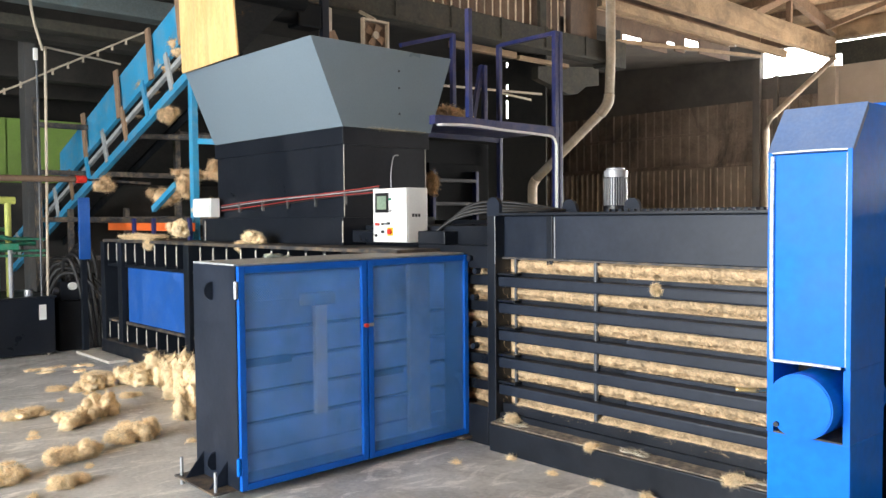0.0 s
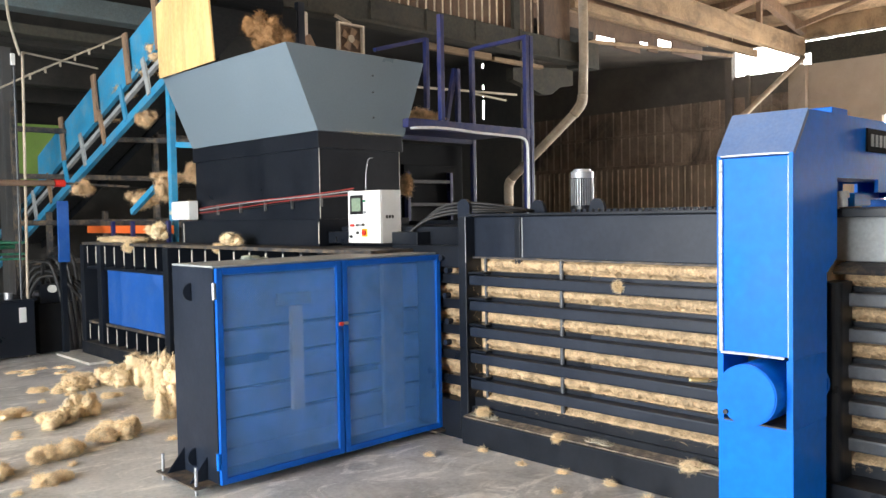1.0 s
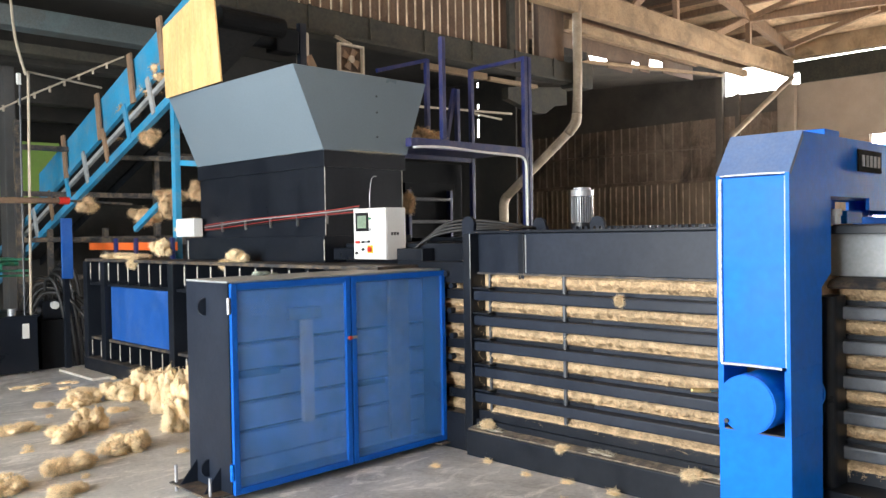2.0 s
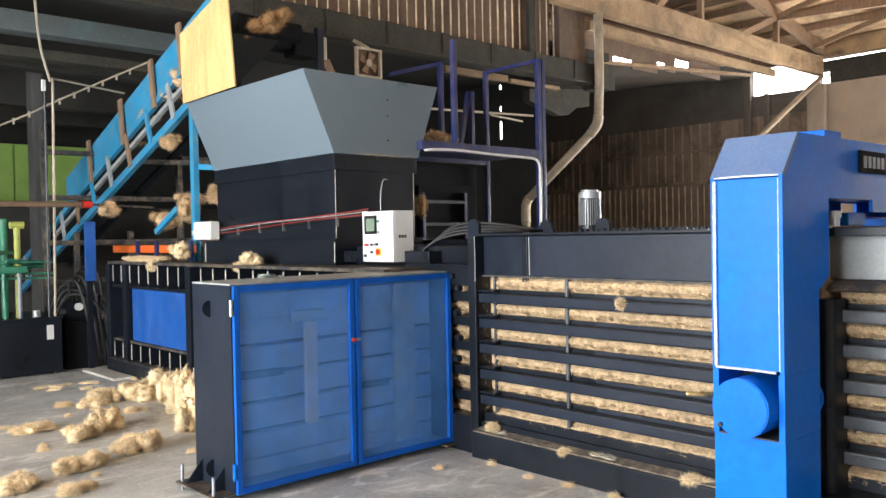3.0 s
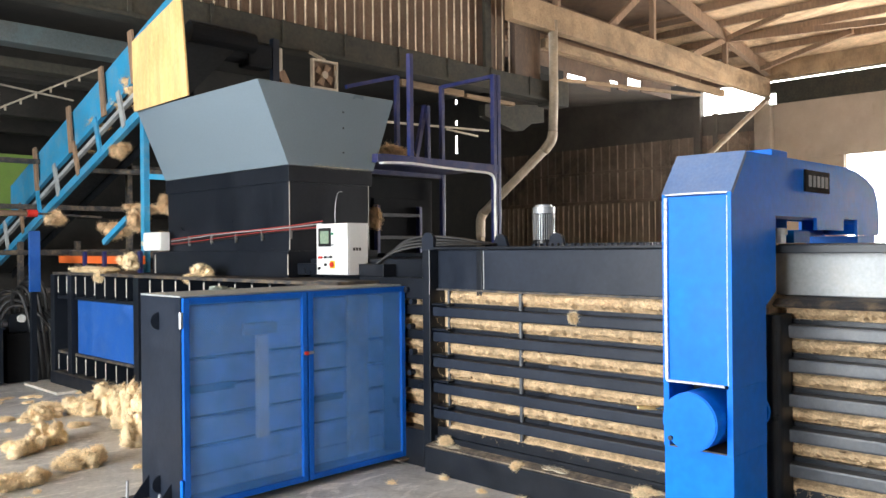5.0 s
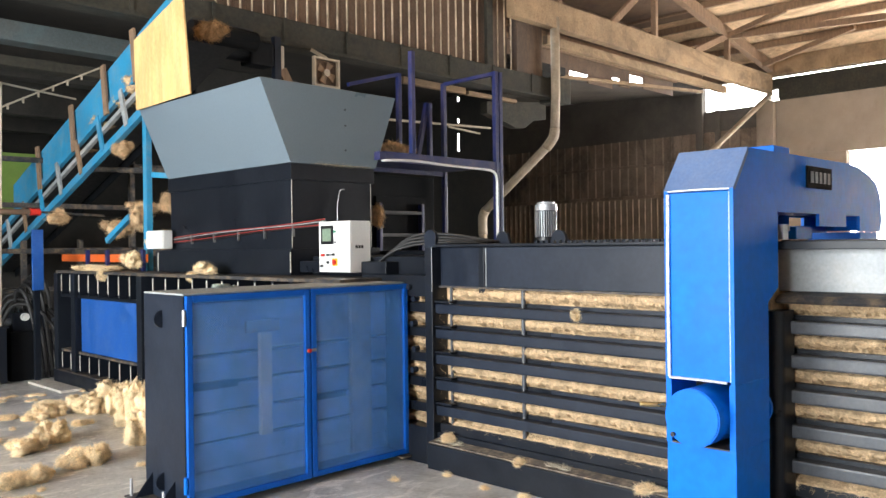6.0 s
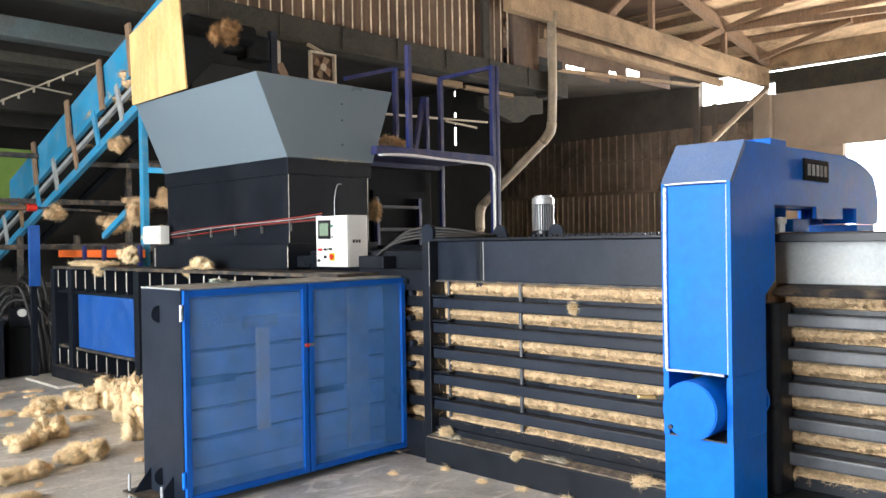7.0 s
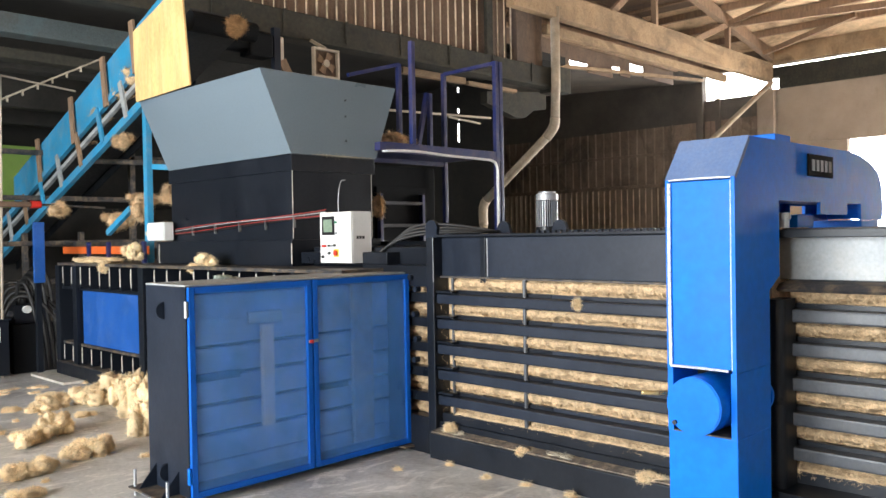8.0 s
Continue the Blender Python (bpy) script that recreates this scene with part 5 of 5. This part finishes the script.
part("core", cut(XB + 0.145, 5.35, 1.9, 4.43, 0.26, 1.58), FIBRE, bale)
part("core", cut(XB + 0.145, 5.35, 4.44, 5.2, 0.26, 1.26), FIBRE, bale)
part("core", cut(XB + 0.345, 5.35, -0.85, 1.88, 0.26, 1.58), FIBRE, bale)


def tuft(name, label, size, at, seed, strands, category="fibre clump", group="", length=0.042, sub=3, mat=FIBRE, blobs=7):
    ob = tagged(new(name, lump(name, mat, size, seed, strands, sub, length, blobs)), label, category, group)
    ob.location = at
    return ob


loose = [(2.36, 6.33, 0.12, 0.11), (2.52, 6.36, 0.12, 0.14), (2.44, 6.44, 0.11, 0.12), (1.84, 6.14, 0.11, 0.10), (1.96, 6.16, 0.10, 0.09), (2.07, 6.22, 0.09, 0.09), (2.55, 7.32, 0.13, 0.17), (2.64, 7.4, 0.1, 0.1), (2.24, 7.1, 0.12, 0.12), (2.34, 7.14, 0.09, 0.13),
         (2.82, 8.46, 0.12, 0.10), (2.96, 8.5, 0.12, 0.12), (2.0, 7.7, 0.13, 0.07), (2.14, 7.74, 0.12, 0.05), (1.5, 6.0, 0.11, 0.08), (1.42, 5.96, 0.10, 0.06), (1.70, 5.64, 0.07, 0.05), (1.82, 5.66, 0.06, 0.04), (2.62, 8.66, 0.08, 0.03), (3.0, 7.86, 0.08, 0.03)]
for k, (x, y, r, h) in enumerate(loose):
    tuft("fibre_tuft", "loose tuft of tan coir fibre lying on the concrete", (r, r * 0.9, h * 0.85), (x, y, h * 0.45), 11 + k, 9000, group="fibre tufts on the floor", mat=FLUFF, length=0.03, blobs=12)
for k, (x, y, r, h) in enumerate(((3.30, 8.42, 0.20, 0.16), (3.52, 8.3, 0.20, 0.24), (3.42, 7.85, 0.17, 0.30), (3.36, 7.45, 0.17, 0.34), (3.2, 7.05, 0.17, 0.34), (3.06, 6.72, 0.15, 0.28), (3.5, 7.2, 0.2, 0.38), (3.1, 8.9, 0.16, 0.06))):
    tuft("fibre_mound", "large loose mound of tan coir fibre beside the cabinet", (r, r, h), (x, y, h * 0.5), 41 + k, 16000, "fibre mound", "fibre mounds", 0.036, blobs=15, mat=FLUFF)
flat = random.Random(5)
for k in range(26):
    if k < 12:
        x, y, r = 2.75 + 0.09 * k + flat.uniform(-0.1, 0.1), 9.75 - 0.03 * k + flat.uniform(-0.3, 0.3), flat.uniform(0.05, 0.12)
    else:
        x, y, r = flat.uniform(1.5, 2.8), flat.uniform(5.4, 8.6), flat.uniform(0.02, 0.05)
    tuft("fibre_scrap", "flat scrap of pale fibre trodden on the floor", (r, r * 0.6, 0.012 + r * 0.12), (x, y, 0.008), 211 + k, 500, group="fibre scraps", length=0.03, sub=2, mat=FLUFF, blobs=5)
for k, (x, y, r, h) in enumerate(((4.02, 3.7, 0.05, 0.02), (4.07, 3.05, 0.07, 0.03), (3.75, 3.2, 0.04, 0.01), (4.0, 2.75, 0.05, 0.02), (4.06, 3.4, 0.06, 0.025), (4.07, 4.1, 0.05, 0.02), (3.75, 4.3, 0.06, 0.01), (4.0, 2.5, 0.07, 0.03))):
    tuft("fibre_wisp", "small flat wisp of fibre on the floor", (r * 0.3, r * 0.5, h * 0.35), (x, y, h * 0.2), 61 + k, 500, group="fibre wisps", length=0.045, sub=2, mat=FLUFF, blobs=4)
for k, (y, r) in enumerate(((2.4, 0.14), (3.2, 0.12), (4.15, 0.14))):
    tuft("ledge_litter", "thin line of fibre litter along the baler's ledge", (0.03, r, 0.008), (4.20, y, 0.205), 171 + k, 420, group="litter on the ledge", length=0.035, sub=2, mat=PALEFIBRE)
rim = tuft("rim_litter", "thin fringe of fibre along the hopper's lower rim", (0.42, 0.010, 0.006), (4.72, 6.078, 2.402), 181, 400, length=0.03, sub=3, blobs=9, mat=PALEFIBRE)
# tufts caught on the machine
for k, (x, y, z, r, h) in enumerate(((3.90, 7.12, 1.45, 0.12, 0.08), (3.86, 7.32, 1.37, 0.05, 0.06), (3.95, 9.55, 1.42, 0.25, 0.045), (4.0, 10.2, 1.42, 0.26, 0.045), (3.98, 9.9, 1.42, 0.22, 0.04), (4.10, 9.15, 1.52, 0.16, 0.14), (3.83, 9.3, 1.36, 0.09, 0.10), (4.15, 3.5, 0.19, 0.03, 0.012), (4.17, 2.55, 0.2, 0.07, 0.03), (4.2, 4.22, 0.235, 0.045, 0.025), (4.215, 3.08, 1.19, 0.014, 0.024), (4.18, 8.72, 1.72, 0.14, 0.05))):
    tuft("caught_tuft", "tuft of coir fibre caught on the machine's ledge", (r * 0.7, r, h), (x, y, z), 81 + k, 4500, group="tufts on the machine", length=0.034, mat=FLUFF, blobs=11)
for k, (x, y, z, r, h) in enumerate(((3.74, 10.3, 2.05, 0.13, 0.12), (4.35, 9.45, 2.02, 0.14, 0.22), (4.4, 10.2, 1.9, 0.18, 0.16), (4.32, 9.83, 2.87, 0.11, 0.14), (4.5, 9.7, 2.15, 0.16, 0.10), (4.35, 8.78, 2.17, 0.08, 0.14), (4.4, 10.6, 3.28, 0.16, 0.1), (4.4, 10.0, 3.5, 0.18, 0.12), (4.4, 9.5, 3.6, 0.2, 0.14), (4.45, 11.3, 3.05, 0.14, 0.1), (5.75, 6.5, 2.66, 0.2, 0.14), (4.4, 8.95, 1.75, 0.12, 0.14), (5.35, 6.3, 1.95, 0.06, 0.14))):
    tuft("hanging_tuft", "tan tuft of coir fibre hanging on the conveyor frame", (r, r, h), (x, y, z), 101 + k, 6000, group="tufts on the conveyor", mat=FIBRE, length=0.05)
rag = tagged(new("crumpled_rag", lump("crumpled_rag", RAG, (0.11, 0.06, 0.025), 7, 0)), "crumpled grey-green rag lying on the cabinet", "rag")
rag.location = (2.90, 5.12, 1.383)

# fibre clumps that tumble off the conveyor into the hopper
falling = []
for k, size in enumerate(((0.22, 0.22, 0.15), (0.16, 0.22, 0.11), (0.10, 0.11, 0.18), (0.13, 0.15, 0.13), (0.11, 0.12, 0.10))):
    falling.append(tuft("falling_clump", "shade-browned coir clump tumbling from conveyor into hopper", size, (4.6, 9.5, 3.9), 131 + k, 9000, group="falling clumps", length=0.05, mat=FIBRED))


def motions():
    """Each clump rides up the belt, tips over its head and drops into the hopper."""
    def ride(t0, t1, y0, y1, lift, n=6):
        return [(t0 + (t1 - t0) * k / n, pose(4.66, y0 + (y1 - y0) * k / n, on_belt(y0 + (y1 - y0) * k / n) + lift)) for k in range(n + 1)]

    def drop(*rows):
        return [(t, pose(x, 7.2, z, turn, turn * 0.2, turn * 0.3)) for t, x, z, turn in rows]

    a, b, c, d, e = falling
    walk(a, ride(0.0, 0.2, 8.7, 8.4, 0.1, 1) + drop((0.45, 4.38, 3.78, -10), (0.6, 4.33, 3.62, -30), (0.8, 4.33, 3.55, -60), (1.0, 4.39, 3.46, -85), (1.2, 4.46, 2.85, -120), (1.5, 4.6, 1.75, -140), (8.0, 4.6, 1.75, -140)))
    walk(b, ride(0.0, 2.3, 10.3, 8.5, 0.1) + drop((2.8, 4.20, 3.76, 0), (3.0, 4.23, 3.79, -5), (3.4, 4.35, 3.80, -20), (3.6, 4.31, 3.71, -45), (3.8, 4.29, 3.63, -75), (4.0, 4.35, 3.46, -110), (4.2, 4.42, 2.95, -140), (4.5, 4.6, 1.75, -170), (8.0, 4.6, 1.75, -170)))
    walk(c, ride(0.0, 3.0, 10.9, 8.5, 0.1) + drop((3.6, 4.12, 3.74, 0), (4.0, 4.16, 3.72, -10), (4.2, 4.27, 3.63, -20), (4.4, 4.31, 3.58, -30), (4.5, 4.35, 3.49, -40), (4.6, 4.39, 3.36, -50), (4.8, 4.44, 2.9, -60), (5.1, 4.6, 1.75, -80), (8.0, 4.6, 1.75, -80)))
    walk(d, ride(0.0, 5.6, 13.0, 8.5, 0.1) + drop((6.2, 4.02, 3.72, 0), (6.4, 4.08, 3.73, 0), (6.6, 4.12, 3.76, -10), (6.8, 4.18, 3.77, -20), (7.0, 4.25, 3.71, -40), (7.2, 4.27, 3.61, -65), (7.4, 4.37, 3.42, -100), (7.6, 4.44, 2.9, -130), (7.8, 4.6, 2.2, -150), (8.0, 4.6, 1.8, -160)))
    walk(e, ride(0.0, 7.0, 13.6, 8.5, 0.1) + drop((7.6, 4.26, 3.66, 0), (7.8, 4.28, 3.71, -10), (8.0, 4.33, 3.76, -25)))


motions()
